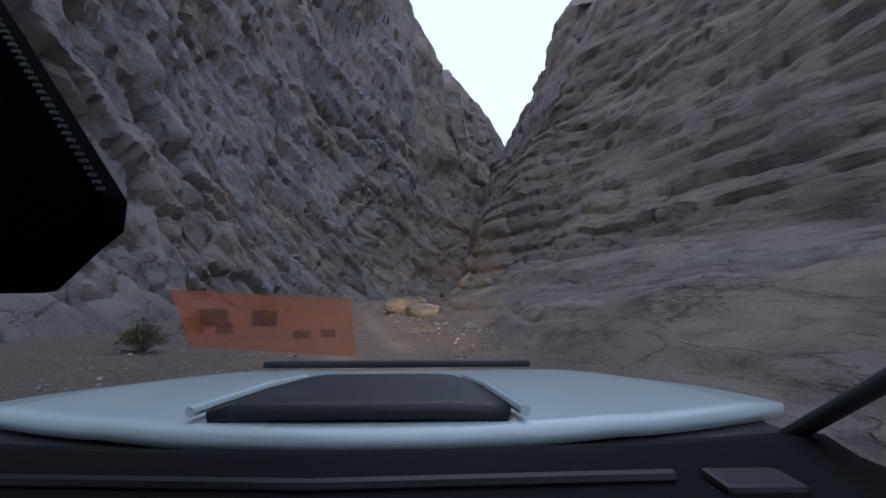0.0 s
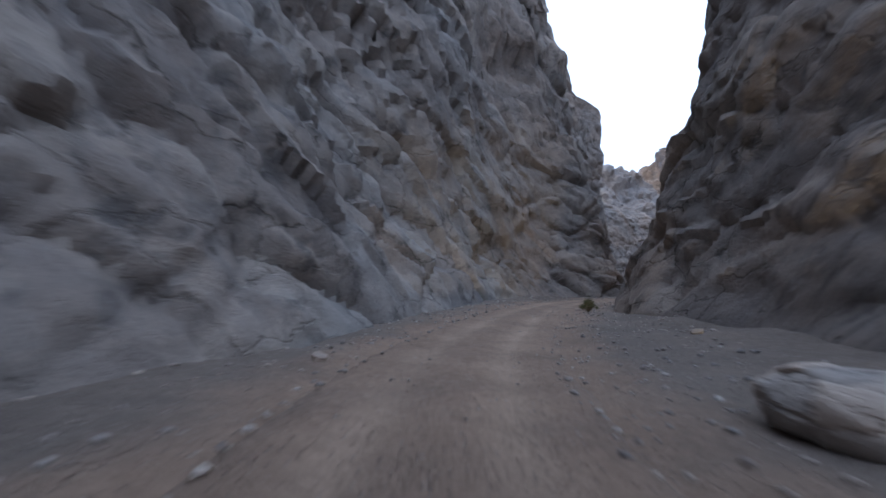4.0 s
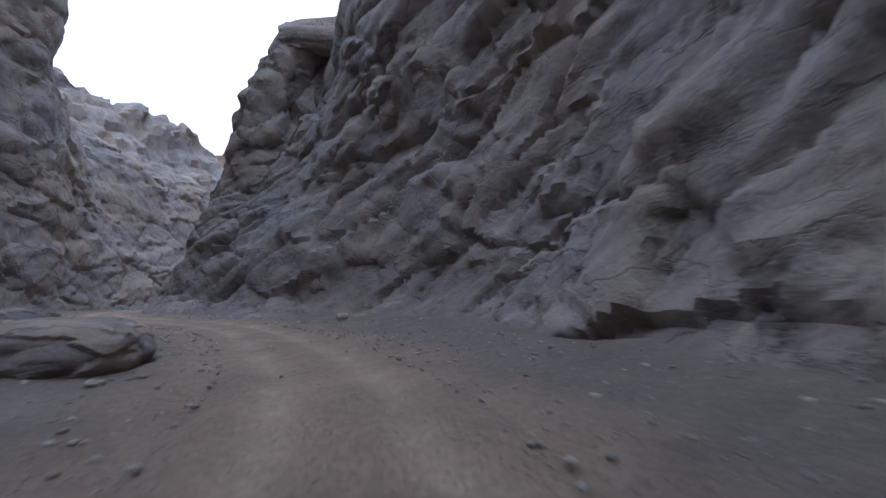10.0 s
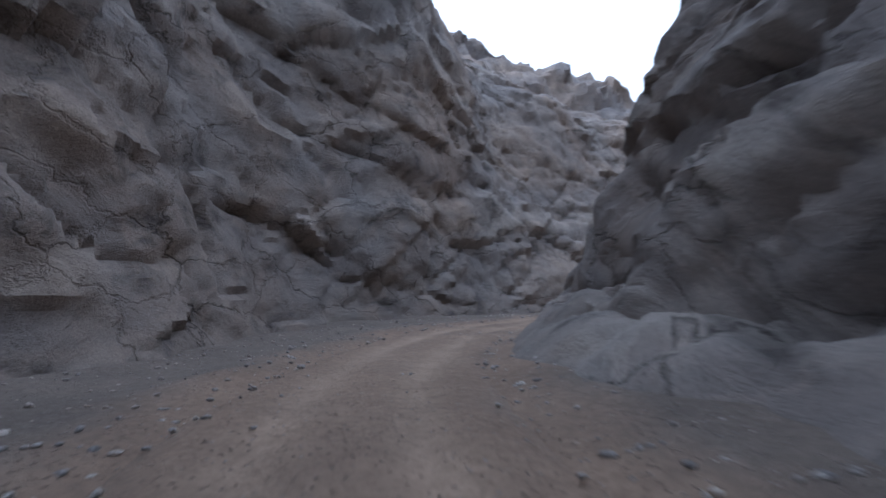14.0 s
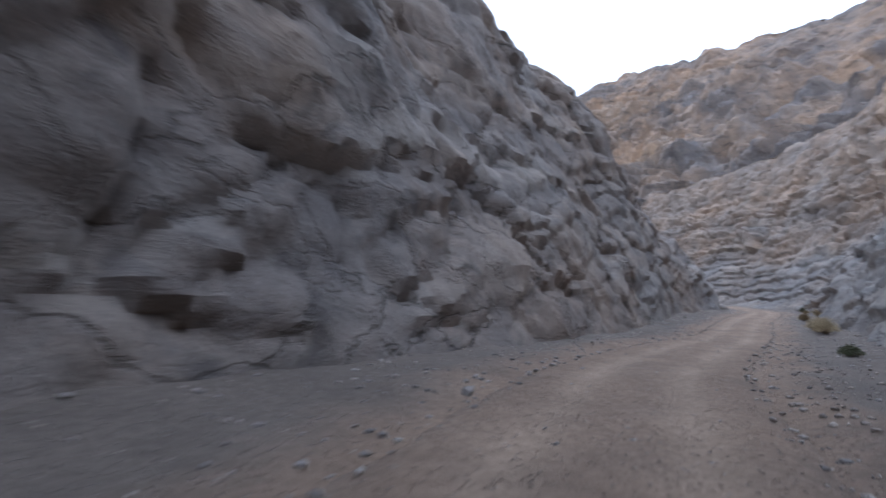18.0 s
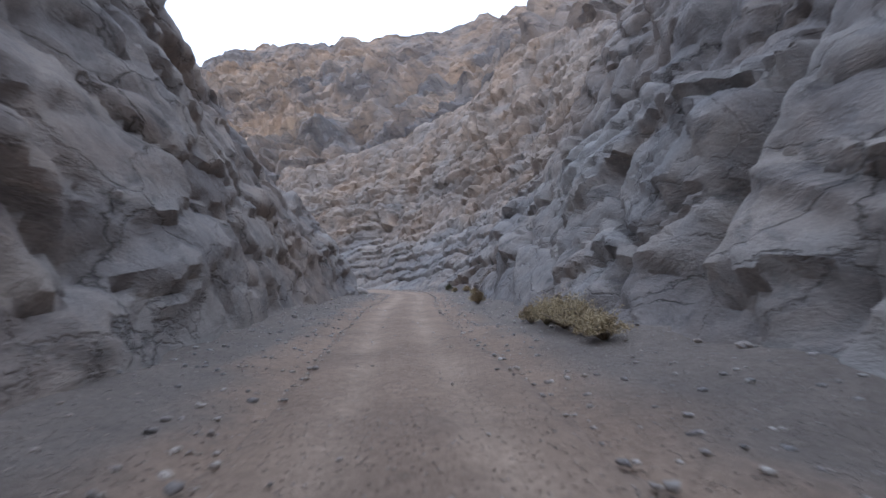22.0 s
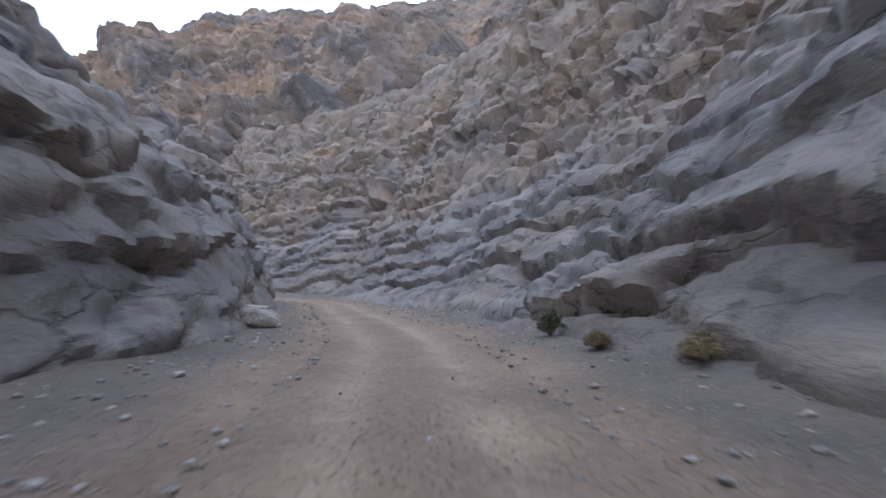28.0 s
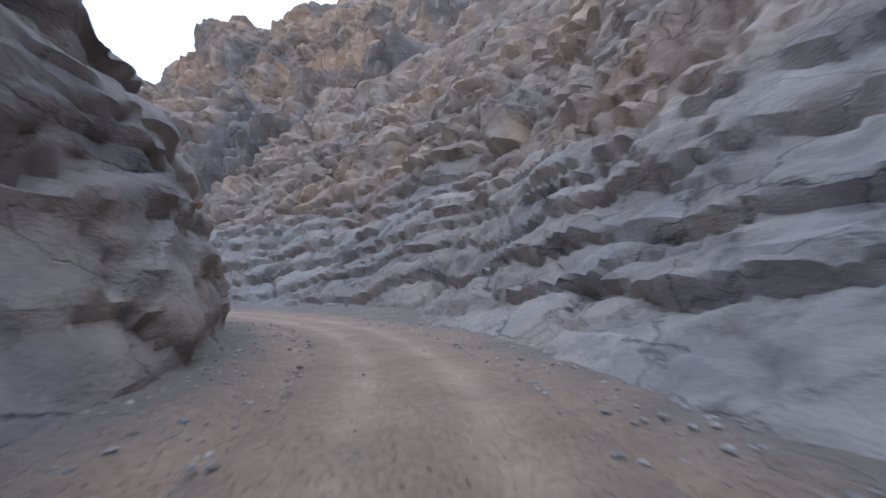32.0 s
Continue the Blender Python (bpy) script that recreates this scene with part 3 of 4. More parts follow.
canyon_wall("canyon_wall_right", "layered and tilted grey limestone wall with ledges and domes", ROCK, 1, [
    (RIGHT_SOUTH, dict(bed=(0.05, 0.03, 1), steady=0.8, ledge=0.24, thick=1.5, rough=0.5, blocky=0.3, joints=0.2, warm=0.45, seed=53, layered=1.0)),
    (RIGHT_BEND, dict(warm=0.3, bed=(0.1, 0.35, 1), seed=67, ledge=0.1, blocky=0.6, flute=0.6, joints=0.45, dome=0.28, rough=0.75, sheet_thick=6.5)),
    (RIGHT_TURN, dict(bed=(-0.35, 0.1, 1), seed=71, ledge=0.16, blocky=0.8, rough=0.65, joints=1.1, warm=0.15, warm_high=0.3, crag=0.45, crag_from=8.0, dome=0.35, sheet_bed=(0.35, 0.35, 1), sheet_thick=5.0, clefts=((60.0, 167.4, 0.7, 0.7, -0.12, 0.5, 1.6), (50.0, 157.6, 0.7, 0.7, 0.1, 0.4, 1.0)))),
    (RIGHT_NORTH, dict(bed=(-0.1, 0.12, 1), steady=0.6, ledge=0.42, thick=1.6, rough=0.5, blocky=0.7, joints=0.25, seed=83, warm=0.25, warm_high=0.6, crag=1.1, crag_from=7.0)),
])

MOUNTAIN = [
    (40, 130, 15, 15, 50, 40, 110, 66, 170, 90),
    (72, 150, 15, 15, 50, 40, 110, 70, 170, 120),
    (98, 174, 12, 18, 30, 42, 76, 88, 140, 154),
    (110, 192, 10, 24, 22, 44, 56, 80, 120, 140),
    (114, 206, 9, 27, 22, 46, 56, 74, 118, 124),
    (118, 222, 10, 22, 26, 42, 56, 69, 118, 116),
    (122, 240, 10, 19, 27, 41, 54, 66, 116, 114),
    (122, 262, 12, 20, 32, 43, 66, 74, 120, 122),
    (108, 287, 14, 19, 38, 45, 76, 83, 126, 125),
    (80, 335, 16, 20, 42, 47, 80, 87, 126, 123),
    (62, 372, 16, 20, 42, 46, 80, 80, 126, 106),
]
BACK_HILL = [
    (12, 150, 5, 12, 12, 26, 20, 40, 40, 56),
    (34, 172, 5, 12, 12, 26, 20, 41, 40, 50),
    (48, 184, 5, 12, 12, 26, 20, 40, 40, 46),
    (64, 197, 5, 12, 12, 26, 20, 39, 40, 44),
    (76, 205, 5, 12, 12, 26, 20, 40, 40, 44),
    (87, 213, 5, 11, 12, 22, 20, 34, 40, 42),
    (93, 232, 5, 8, 12, 16, 24, 26, 44, 36),
    (90, 256, 5, 8, 12, 16, 24, 26, 44, 36),
]
canyon_wall("back_hill", "hazy grey hillside behind the canyon wall", ROCK_TAN, -1, [(BACK_HILL, dict(bed=(-0.4, 0.2, 1), ledge=1.0, thick=5.0, rough=1.3, seed=103))], 0.6, 0.6, 1.2)
canyon_wall("mountain_cliff", "high reddish-brown mountain cliff with broken ledges", ROCK_RED, 1, [
    (MOUNTAIN, dict(bed=(-0.2, 0.27, 1), ledge=2.7, thick=3.4, rough=1.4, blocky=0.95, seed=97, flute=8.5, steady=0.4, chips=False, warm=0.25, grow=2.0, band=3.6)),
], 0.55, 0.55, 0.75, calm=60.0, soften=0.15)


# ---- ground and road ----
def steps(lo, hi, gap, reach):
    inner = np.arange(lo, hi, gap)
    outer, g = [], gap
    at = 0.0
    while at < reach:
        g *= 1.35
        at += g
        outer.append(at)
    outer = np.array(outer)
    return np.r_[lo - outer[::-1], inner, inner[-1] + outer]


def surface(xy):
    """Height of the gravel floor with its verges and its rise to the walls, and how much it is driven on."""
    xy = np.atleast_2d(np.asarray(xy, float))
    z, dist = ground_height(xy), road_distance(xy)
    p = np.c_[xy, np.zeros(len(xy))]
    edge = 2.0 + 0.5 * fbm(p / 3.0, 2, 15)
    away = np.clip((dist - edge) / 3.5, 0, 1)
    berm = np.exp(-(((dist - edge - 0.8) / 0.55) ** 2)) * np.clip(0.5 + fbm(p / 5.0, 2, 25), 0, 1.2)
    z += -0.07 + away * (0.24 + 0.14 * fbm(p / 2.2, 3, 5)) + 0.3 * away * np.clip(fbm(p / 9.0, 2, 8), -0.3, 1)
    z += 0.18 * berm + 0.04 * fbm(p / 1.1, 2, 35)
    z += np.clip((dist - 3.6) / 4.0, 0, 1) ** 1.5 * (0.14 + 0.2 * fbm(p / 4.0, 2, 55))
    worn = np.clip(1.15 - away * 3.0 + 0.5 * fbm(p / 1.7, 3, 45), 0, 1)
    return z, worn


def rest(x, y):
    return float(surface((x, y))[0][0])


def make_ground():
    xs, ys = steps(-24.0, 122.0, 0.5, 3000.0), steps(-30.0, 245.0, 0.5, 3000.0)
    gx, gy = np.meshgrid(xs, ys, indexing="ij")
    xy = np.stack([gx.ravel(), gy.ravel()], 1)
    z, worn = surface(xy)
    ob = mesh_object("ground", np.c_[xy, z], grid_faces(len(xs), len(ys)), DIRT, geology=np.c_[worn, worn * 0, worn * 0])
    tagged(ob, "grey-brown gravel floor of the dry wash", "ground", kind="structure")


make_ground()


def make_road():
    line = curve_through(ROAD, 0.3)
    tang = np.gradient(line[:, :2], axis=0)
    tang /= np.linalg.norm(tang, axis=1)[:, None]
    right = np.stack([tang[:, 1], -tang[:, 0]], 1)
    across = np.linspace(-2.3, 2.3, 33)
    nu, nv = len(line), len(across)
    wander = fbm(np.c_[line[:, :2] / 9.0, np.zeros(nu)], 2, 3) * 0.25
    P = np.empty((nu, nv, 3))
    P[..., :2] = line[:, None, :2] + right[:, None] * (across[None, :, None] + wander[:, None, None])
    tracks = np.exp(-(((across - 0.8) / 0.33) ** 2)) + np.exp(-(((across + 0.8) / 0.33) ** 2))
    edge = -0.2 * np.clip((np.abs(across) - 1.4) / 0.9, 0, 1) ** 1.5
    P[..., 2] = line[:, 2:3] + 0.03 - 0.06 * tracks + edge
    p = P.reshape(-1, 3)
    p[:, 2] += 0.03 * fbm(p / 0.8, 3, 9)
    worn = np.tile(1.0 - 0.4 * np.clip((np.abs(across) - 1.5) / 0.6, 0, 1), nu) + 0.35 * fbm(p / 2.0, 3, 19)
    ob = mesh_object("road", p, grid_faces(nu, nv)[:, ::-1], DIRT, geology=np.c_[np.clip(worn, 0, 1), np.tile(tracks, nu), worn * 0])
    tagged(ob, "narrow one-lane dirt road with worn wheel tracks", "road", kind="structure")


make_road()


# ---- helpers for things ----
def part(name, bm, mat, parent, label="", smooth=False):
    """One mesh object under a thing or a part."""
    me = bpy.data.meshes.new(name)
    bm.to_mesh(me)
    bm.free()
    me.materials.append(mat)
    if smooth:
        me.polygons.foreach_set("use_smooth", np.ones(len(me.polygons), bool))
    ob = new(name, me)
    ob.parent = parent
    if label:
        tagged(ob, label)
    return ob


def box(lo, hi, bevel=0.0, segments=2):
    bm = bmesh.new()
    size = [b - a for a, b in zip(lo, hi)]
    mid = [(a + b) / 2 for a, b in zip(lo, hi)]
    bmesh.ops.create_cube(bm, size=1.0, matrix=Matrix.Translation(mid) @ Matrix.Diagonal((*size, 1)))
    if bevel:
        bmesh.ops.bevel(bm, geom=bm.edges[:], offset=bevel, segments=segments, affect="EDGES", profile=0.6)
    return bm


def slab(outline, x0, x1, bevel=0.0, segments=2):
    """A side outline of (y, z) pairs drawn out from x0 to x1."""
    bm = bmesh.new()
    a = [bm.verts.new((x0, y, z)) for y, z in outline]
    b = [bm.verts.new((x1, y, z)) for y, z in outline]
    bm.faces.new(a[::-1])
    bm.faces.new(b)
    n = len(a)
    for i in range(n):
        bm.faces.new((a[i], a[(i + 1) % n], b[(i + 1) % n], b[i]))
    bmesh.ops.recalc_face_normals(bm, faces=bm.faces[:])
    if bevel:
        bmesh.ops.bevel(bm, geom=bm.edges[:], offset=bevel, segments=segments, affect="EDGES", profile=0.6)
    return bm


def sheet(rows, thick):
    """A curved panel through a grid of places, with thickness downwards."""
    bm = bmesh.new()
    grid = [[bm.verts.new(p) for p in row] for row in rows]
    for r, s in zip(grid, grid[1:]):
        for i in range(len(r) - 1):
            bm.faces.new((r[i], r[i + 1], s[i + 1], s[i]))
    bmesh.ops.recalc_face_normals(bm, faces=bm.faces[:])
    if sum(f.normal.z for f in bm.faces) < 0:
        bmesh.ops.reverse_faces(bm, faces=bm.faces[:])
    bmesh.ops.solidify(bm, geom=bm.faces[:], thickness=thick)
    return bm


def rod(points, radius, sides=8):
    """A round bar along a line of places."""
    bm = bmesh.new()
    rings = []
    pts = [Vector(p) for p in points]
    for i, p in enumerate(pts):
        way = (pts[min(i + 1, len(pts) - 1)] - pts[max(i - 1, 0)]).normalized()
        u = way.orthogonal().normalized()
        w = way.cross(u)
        r = radius[i] if isinstance(radius, (list, tuple)) else radius
        rings.append([bm.verts.new(p + (u * math.cos(a) + w * math.sin(a)) * r) for a in (2 * math.pi * k / sides for k in range(sides))])
    for r, s in zip(rings, rings[1:]):
        for k in range(sides):
            bm.faces.new((r[k], r[(k + 1) % sides], s[(k + 1) % sides], s[k]))
    bm.faces.new(rings[0][::-1])
    bm.faces.new(rings[-1])
    return bm


def disc_ring(outer, inner, width, sides=40):
    """A ring round the x axis, such as a tyre."""
    bm = bmesh.new()
    prof = [(inner, -width * 0.42), (outer * 0.93, -width * 0.5), (outer, -width * 0.36), (outer, width * 0.36), (outer * 0.93, width * 0.5), (inner, width * 0.42)]
    rings = [[bm.verts.new((x, r * math.cos(a), r * math.sin(a))) for r, x in prof] for a in (2 * math.pi * k / sides for k in range(sides))]
    n = len(prof)
    for k in range(sides):
        r, s = rings[k], rings[(k + 1) % sides]
        for i in range(n):
            bm.faces.new((r[i], r[(i + 1) % n], s[(i + 1) % n], s[i]))
    bmesh.ops.recalc_face_normals(bm, faces=bm.faces[:])
    return bm


def plain(name, colour, rough=0.5, metal=0.0, coat=0.0, speck=0.0, gloss=0.5):
    mat, nt, bsdf = material(name)
    bsdf.inputs["Base Color"].default_value = (*colour, 1)
    bsdf.inputs["Roughness"].default_value = rough
    bsdf.inputs["Metallic"].default_value = metal
    bsdf.inputs["Coat Weight"].default_value = coat
    bsdf.inputs["Specular IOR Level"].default_value = gloss
    if speck:
        geo = nt.nodes.new("ShaderNodeTexCoord")
        n = node(nt, "ShaderNodeTexNoise", Scale=7.0, Detail=8.0, Roughness=0.7)
        nt.links.new(geo.outputs["Object"], n.inputs["Vector"])
        dusty = tuple(c * (1 - speck) + d * speck for c, d in zip(colour, (0.3, 0.26, 0.22)))
        nt.links.new(mix(nt, ramp(nt, n.outputs["Fac"], [(0.42, (0, 0, 0)), (0.75, (1, 1, 1))]), colour, dusty), bsdf.inputs["Base Color"])
        n2 = node(nt, "ShaderNodeTexNoise", Scale=160.0, Detail=3.0)
        nt.links.new(geo.outputs["Object"], n2.inputs["Vector"])
        b = node(nt, "ShaderNodeBump", Strength=0.12, Distance=0.002)
        nt.links.new(n2.outputs["Fac"], b.inputs["Height"])
        nt.links.new(b.outputs["Normal"], bsdf.inputs["Normal"])
    return mat


PAINT = plain("white_car_paint", (0.6, 0.7, 0.7), 0.32, 0.0, 0.6, 0.12)
MATT = plain("matt_black_panel", (0.016, 0.017, 0.02), 0.5, 0.0, 0.0, 0.04)
DASH = plain("black_dashboard_vinyl", (0.005, 0.005, 0.0065), 0.7, 0.0, 0.0, 0.015, 0.1)
TRIM = plain("grey_pillar_trim", (0.07, 0.073, 0.073), 0.75)
FABRIC = plain("black_padded_fabric", (0.002, 0.002, 0.0025), 0.9, gloss=0.02)
RUBBER = plain("tyre_rubber", (0.025, 0.025, 0.025), 0.85, 0.0, 0.0, 0.35)
STEEL = plain("dark_wheel_alloy", (0.16, 0.16, 0.17), 0.4, 0.9)
RED = plain("red_tail_lens", (0.35, 0.02, 0.02), 0.2)
GLASS, gnt, gb = material("car_glass")
gb.inputs["Base Color"].default_value = (0.75, 0.82, 0.82, 1)
gb.inputs["Roughness"].default_value = 0.02
gb.inputs["Transmission Weight"].default_value = 1.0
# Orange tint and dark marks for a reflection in the windscreen, as see-through surfaces.
REFLECTED_ORANGE, fnt, fb = material("orange_reflection")
fb.inputs["Base Color"].default_value = (0.85, 0.27, 0.1, 1)
fb.inputs["Roughness"].default_value = 0.35
fb.inputs["Alpha"].default_value = 0.4
REFLECTED_INK, int_, ib = material("reflected_print")
ib.inputs["Base Color"].default_value = (0.16, 0.08, 0.05, 1)
ib.inputs["Alpha"].default_value = 0.25
LENS, lnt, lb = material("lit_headlight_lens")
lb.inputs["Base Color"].default_value = (0.9, 0.85, 0.7, 1)
lb.inputs["Emission Color"].default_value = (1.0, 0.72, 0.3, 1)
lb.inputs["Emission Strength"].default_value = 4.0


# ---- the car that carries the view, where the shot begins ----
def make_car(m):
    """An off-road car; y runs ahead, the windscreen's glass stands open."""
    car = tagged(new("off_road_car"), "white off-road car with black scoop panel on the dirt road", "car")
    c = -0.2
    hood = []
    for y in np.linspace(0.0, 1.0, 15):
        half = 0.86 - 0.14 * y**2
        row = []
        for x in np.linspace(-1, 1, 25):
            z = 1.205 + 0.03 * x * x * (1 - y) - 0.06 * y**1.6 - 0.05 * max(0.0, abs(x) - 0.9) * 5 * y
            z += 0.006 * math.exp(-(((abs(x) - 0.55) / 0.05) ** 2))
            row.append((c + x * half * (1.11 if x > 0 else 1.0), 0.99 + 0.13 * x * x * (1 - y) + y * 1.15, z))
        hood.append(row)
    bonnet = part("bonnet", sheet(hood, 0.03), PAINT, car, "white bonnet with a raised crease on each side", True)
    scoop = []
    for t in np.linspace(0, 1, 9):
        half = 0.36 - 0.085 * t - 0.03 * (2 * t - 1) ** 4
        scoop.append([(c + 0.015 + x * half, 1.09 + 0.48 * t, 1.228 + 0.014 * (1 - abs(x) ** 8) - 0.015 * t) for x in np.linspace(-1, 1, 15)])
    part("scoop_panel", sheet(scoop, 0.03), MATT, bonnet, "matt black scoop panel", True)
    for s in (-1, 1):
        part("scoop_lip", rod([(c + 0.015 + s * 0.36, 1.08, 1.232), (c + 0.015 + s * 0.3, 1.4, 1.226), (c + 0.015 + s * 0.255, 1.6, 1.21)], 0.012), PAINT, bonnet)
    part("bonnet_deflector", box((c - 0.57, 2.13, 1.155), (c + 0.57, 2.165, 1.185), 0.01), MATT, car, "black bug deflector strip along the bonnet edge")
    part("cowl", sheet([[(c + x * 0.9, y + 0.12 * x * x, 1.17 + 0.03 * x * x) for x in np.linspace(-1, 1, 15)] for y in (0.88, 0.94, 1.02)], 0.04), MATT, car, "black plastic cowl below the windscreen", True)
    dash_rows = [[(c + x * 0.92, y + 0.1 * x * x, z) for x in np.linspace(-1, 1, 17)] for y, z in ((0.93, 1.2), (0.86, 1.215), (0.78, 1.2), (0.6, 1.2), (0.46, 1.17), (0.4, 1.1), (0.38, 0.8))]
    dash = part("dashboard", sheet(dash_rows, 0.03), DASH, car, "black vinyl dashboard top with a defroster slot", True)
    part("defroster_slot", rod([(c - 0.55, 0.78, 1.205), (c, 0.75, 1.205), (c + 0.55, 0.78, 1.205)], 0.012), MATT, dash)
    for x in (-0.72, 0.6):
        part("dash_speaker_grille", box((c + x, 0.72, 1.19), (c + x + 0.12, 0.8, 1.213), 0.008), MATT, dash)
    for s, name in ((-1, "left"), (1, "right")):
        x = c + s * 0.8
        part("windscreen_pillar", rod([(c + s * 0.87, 0.99, 1.2), (c + s * 0.92, 0.84, 1.325), (c + s * 0.94, 0.55, 1.54), (c + s * 0.82, 0.1, 1.78)], 0.017), TRIM, car, "grey-trimmed windscreen pillar", True)
        part("rear_pillar", rod([(x, -2.3, 1.2), (x - s * 0.1, -2.2, 1.76)], 0.06), PAINT, car)
        part("centre_pillar", rod([(x, -0.85, 1.15), (x - s * 0.1, -0.8, 1.76)], 0.045), MATT, car)
        side = [(-2.45, 0.55), (-2.45, 1.15), (-1.0, 1.16), (0.86, 1.17), (0.88, 0.95), (0.88, 0.5), (-2.0, 0.45)]
        part("body_side", slab(side, x - 0.03, x + 0.05, 0.015), PAINT, car)
        for y0, y1 in ((-2.25, -0.9), (-0.8, 0.25)):
            part("side_window", slab([(y0, 1.22), (y1, 1.22), (min(y1, -0.02), 1.7), (y0 + 0.05, 1.7)], x - s * 0.05 - 0.003, x - s * 0.05 + 0.003), GLASS, car).visible_shadow = False
        for y in (-0.62, -1.2):
            part("door_handle", box((x + s * 0.05, y - 0.1, 1.04), (x + s * 0.075, y + 0.1, 1.07), 0.008), MATT, car)
        fender = [(0.86, 0.95), (0.86, 1.16), (1.5, 1.13), (2.05, 1.07), (2.25, 0.98), (2.3, 0.6), (2.05, 0.6), (1.95, 0.83), (1.6, 0.92), (1.25, 0.83), (1.15, 0.5), (0.86, 0.5)]
        part("front_wing", slab(fender, x - 0.04, x + 0.06, 0.02), PAINT, car)
        for y in (1.6, -1.55):
            wheel = part("wheel", disc_ring(0.395, 0.24, 0.26), RUBBER, car, "dusty off-road tyre", True)
            wheel.location = (x - s * 0.02, y, 0.395)
            rim = part("rim", disc_ring(0.24, 0.06, 0.2, 24), STEEL, wheel)
            for k in range(6):
                a = k * math.pi / 3
                part("spoke", box((s * 0.06, -0.025, 0.05), (s * 0.1, 0.025, 0.235), 0.006), STEEL, wheel).matrix_local = Matrix.Rotation(a, 4, "X")
        lens = part("headlight", box((x - 0.16, 2.2, 0.88), (x + 0.1, 2.3, 1.04), 0.03), LENS, car, "lit yellow headlight")
        part("mirror_housing", box((x + s * 0.1, 0.5, 1.2), (x + s * 0.3, 0.62, 1.4), 0.03), MATT, car)
        part("seat", slab([(-0.75, 0.62), (-0.2, 0.65), (-0.2, 0.78), (-0.62, 0.78), (-0.82, 1.42), (-0.95, 1.4)], c + s * 0.4 - 0.25, c + s * 0.4 + 0.25, 0.04), FABRIC, car, "black fabric front seat")
        part("tail_lamp", box((x - 0.08, -2.5, 0.95), (x + 0.04, -2.44, 1.25), 0.015), RED, car)
    part("roof", sheet([[(c + x * 0.72, y, 1.8 - 0.05 * x * x - 0.02 * ((y + 1) / 1.3) ** 2) for x in np.linspace(-1, 1, 13)] for y in np.linspace(-2.3, 0.12, 11)], 0.04), PAINT, car, "", True)
    part("grille", box((c - 0.5, 2.22, 0.8), (c + 0.5, 2.3, 1.06), 0.02), MATT, car)
    part("front_bumper", box((c - 0.88, 2.15, 0.45), (c + 0.88, 2.42, 0.76), 0.06, 3), PAINT, car)
    part("rear_bumper", box((c - 0.88, -2.62, 0.45), (c + 0.88, -2.42, 0.7), 0.05, 3), MATT, car)
    part("tailgate", box((c - 0.78, -2.5, 0.7), (c + 0.78, -2.44, 1.22), 0.02), PAINT, car)
    part("rear_window", box((c - 0.66, -2.38, 1.24), (c + 0.66, -2.372, 1.7)), GLASS, car).visible_shadow = False
    # Unseen black box added to block headlight glow leaking out under the bonnet.
    part("glow_blocker", box((c - 0.78, 0.95, 0.85), (c + 0.78, 2.1, 1.1), 0.03), MATT, car)
    part("floor_pan", box((c - 0.82, -2.4, 0.42), (c + 0.82, 2.1, 0.52), 0.03), MATT, car)
    part("steering_wheel", disc_ring(0.19, 0.165, 0.03, 32), DASH, car).matrix_local = pose(c - 0.38, 0.18, 1.05, 0, 0, 90) @ pose(0, 0, 0, 0, -25, 0)
    edge = [(-0.52, 1.53), (-0.35, 1.53), (-0.306, 1.573), (-0.288, 1.586), (-0.286, 1.617), (-0.394, 1.782), (-0.44, 1.85), (-0.52, 1.86)]
    bm = slab(edge, 0.43, 0.47, 0.008, 2)
    for v in bm.verts:
        v.co.x, v.co.y = v.co.y, v.co.x
    bmesh.ops.reverse_faces(bm, faces=bm.faces[:])
    visor = part("sun_visor", bm, FABRIC, car, "black padded visor with a stitched edge")
    visor.location = (-0.014, 0.0, -0.037)
    for k in range(26):
        t = k / 26
        x, z = -0.287 - 0.106 * t, 1.62 + 0.163 * t
        part("stitch", box((x - 0.003, 0.427, z), (x + 0.003, 0.431, z + 0.003)), TRIM, visor)
    # The windscreen's orange reflection of something on the dash, built as a thin sheet.
    reflection = part("windscreen_reflection", slab([(0, 0), (0.006, 0), (0.006, 1), (0, 1)], 0, 1), REFLECTED_ORANGE, car, "translucent orange sheet standing in for a reflection in the windscreen")
    corner = [(-0.496, 1.494), (-0.168, 1.476), (-0.158, 1.372), (-0.456, 1.392)]
    for v in reflection.data.vertices:
        u, w = v.co.x, v.co.z
        top = [corner[0][k] * (1 - u) + corner[1][k] * u for k in (0, 1)]
        low = [corner[3][k] * (1 - u) + corner[2][k] * u for k in (0, 1)]
        v.co.x, v.co.z, v.co.y = low[0] * (1 - w) + top[0] * w, low[1] * (1 - w) + top[1] * w, 0.9 + v.co.y
    for x, z, wide, tall in ((-0.44, 1.43, 0.05, 0.03), (-0.41, 1.415, 0.03, 0.02), (-0.345, 1.428, 0.045, 0.028), (-0.27, 1.406, 0.03, 0.014), (-0.22, 1.408, 0.025, 0.014)):
        part("reflected_mark", box((x, 0.898, z), (x + wide, 0.8995, z + tall), 0.0005, 1), REFLECTED_INK, reflection)
    car.matrix_world = m
    for s in (-1, 1):
        lamp = bpy.data.lights.new("headlight_beam", "SPOT")
        lamp.energy, lamp.color, lamp.spot_size, lamp.spot_blend, lamp.shadow_soft_size = 15000.0, (1.0, 0.66, 0.25), radians(18), 1.0, 0.08
        eye = m @ Vector((c + s * 0.72, 2.46, 0.94))
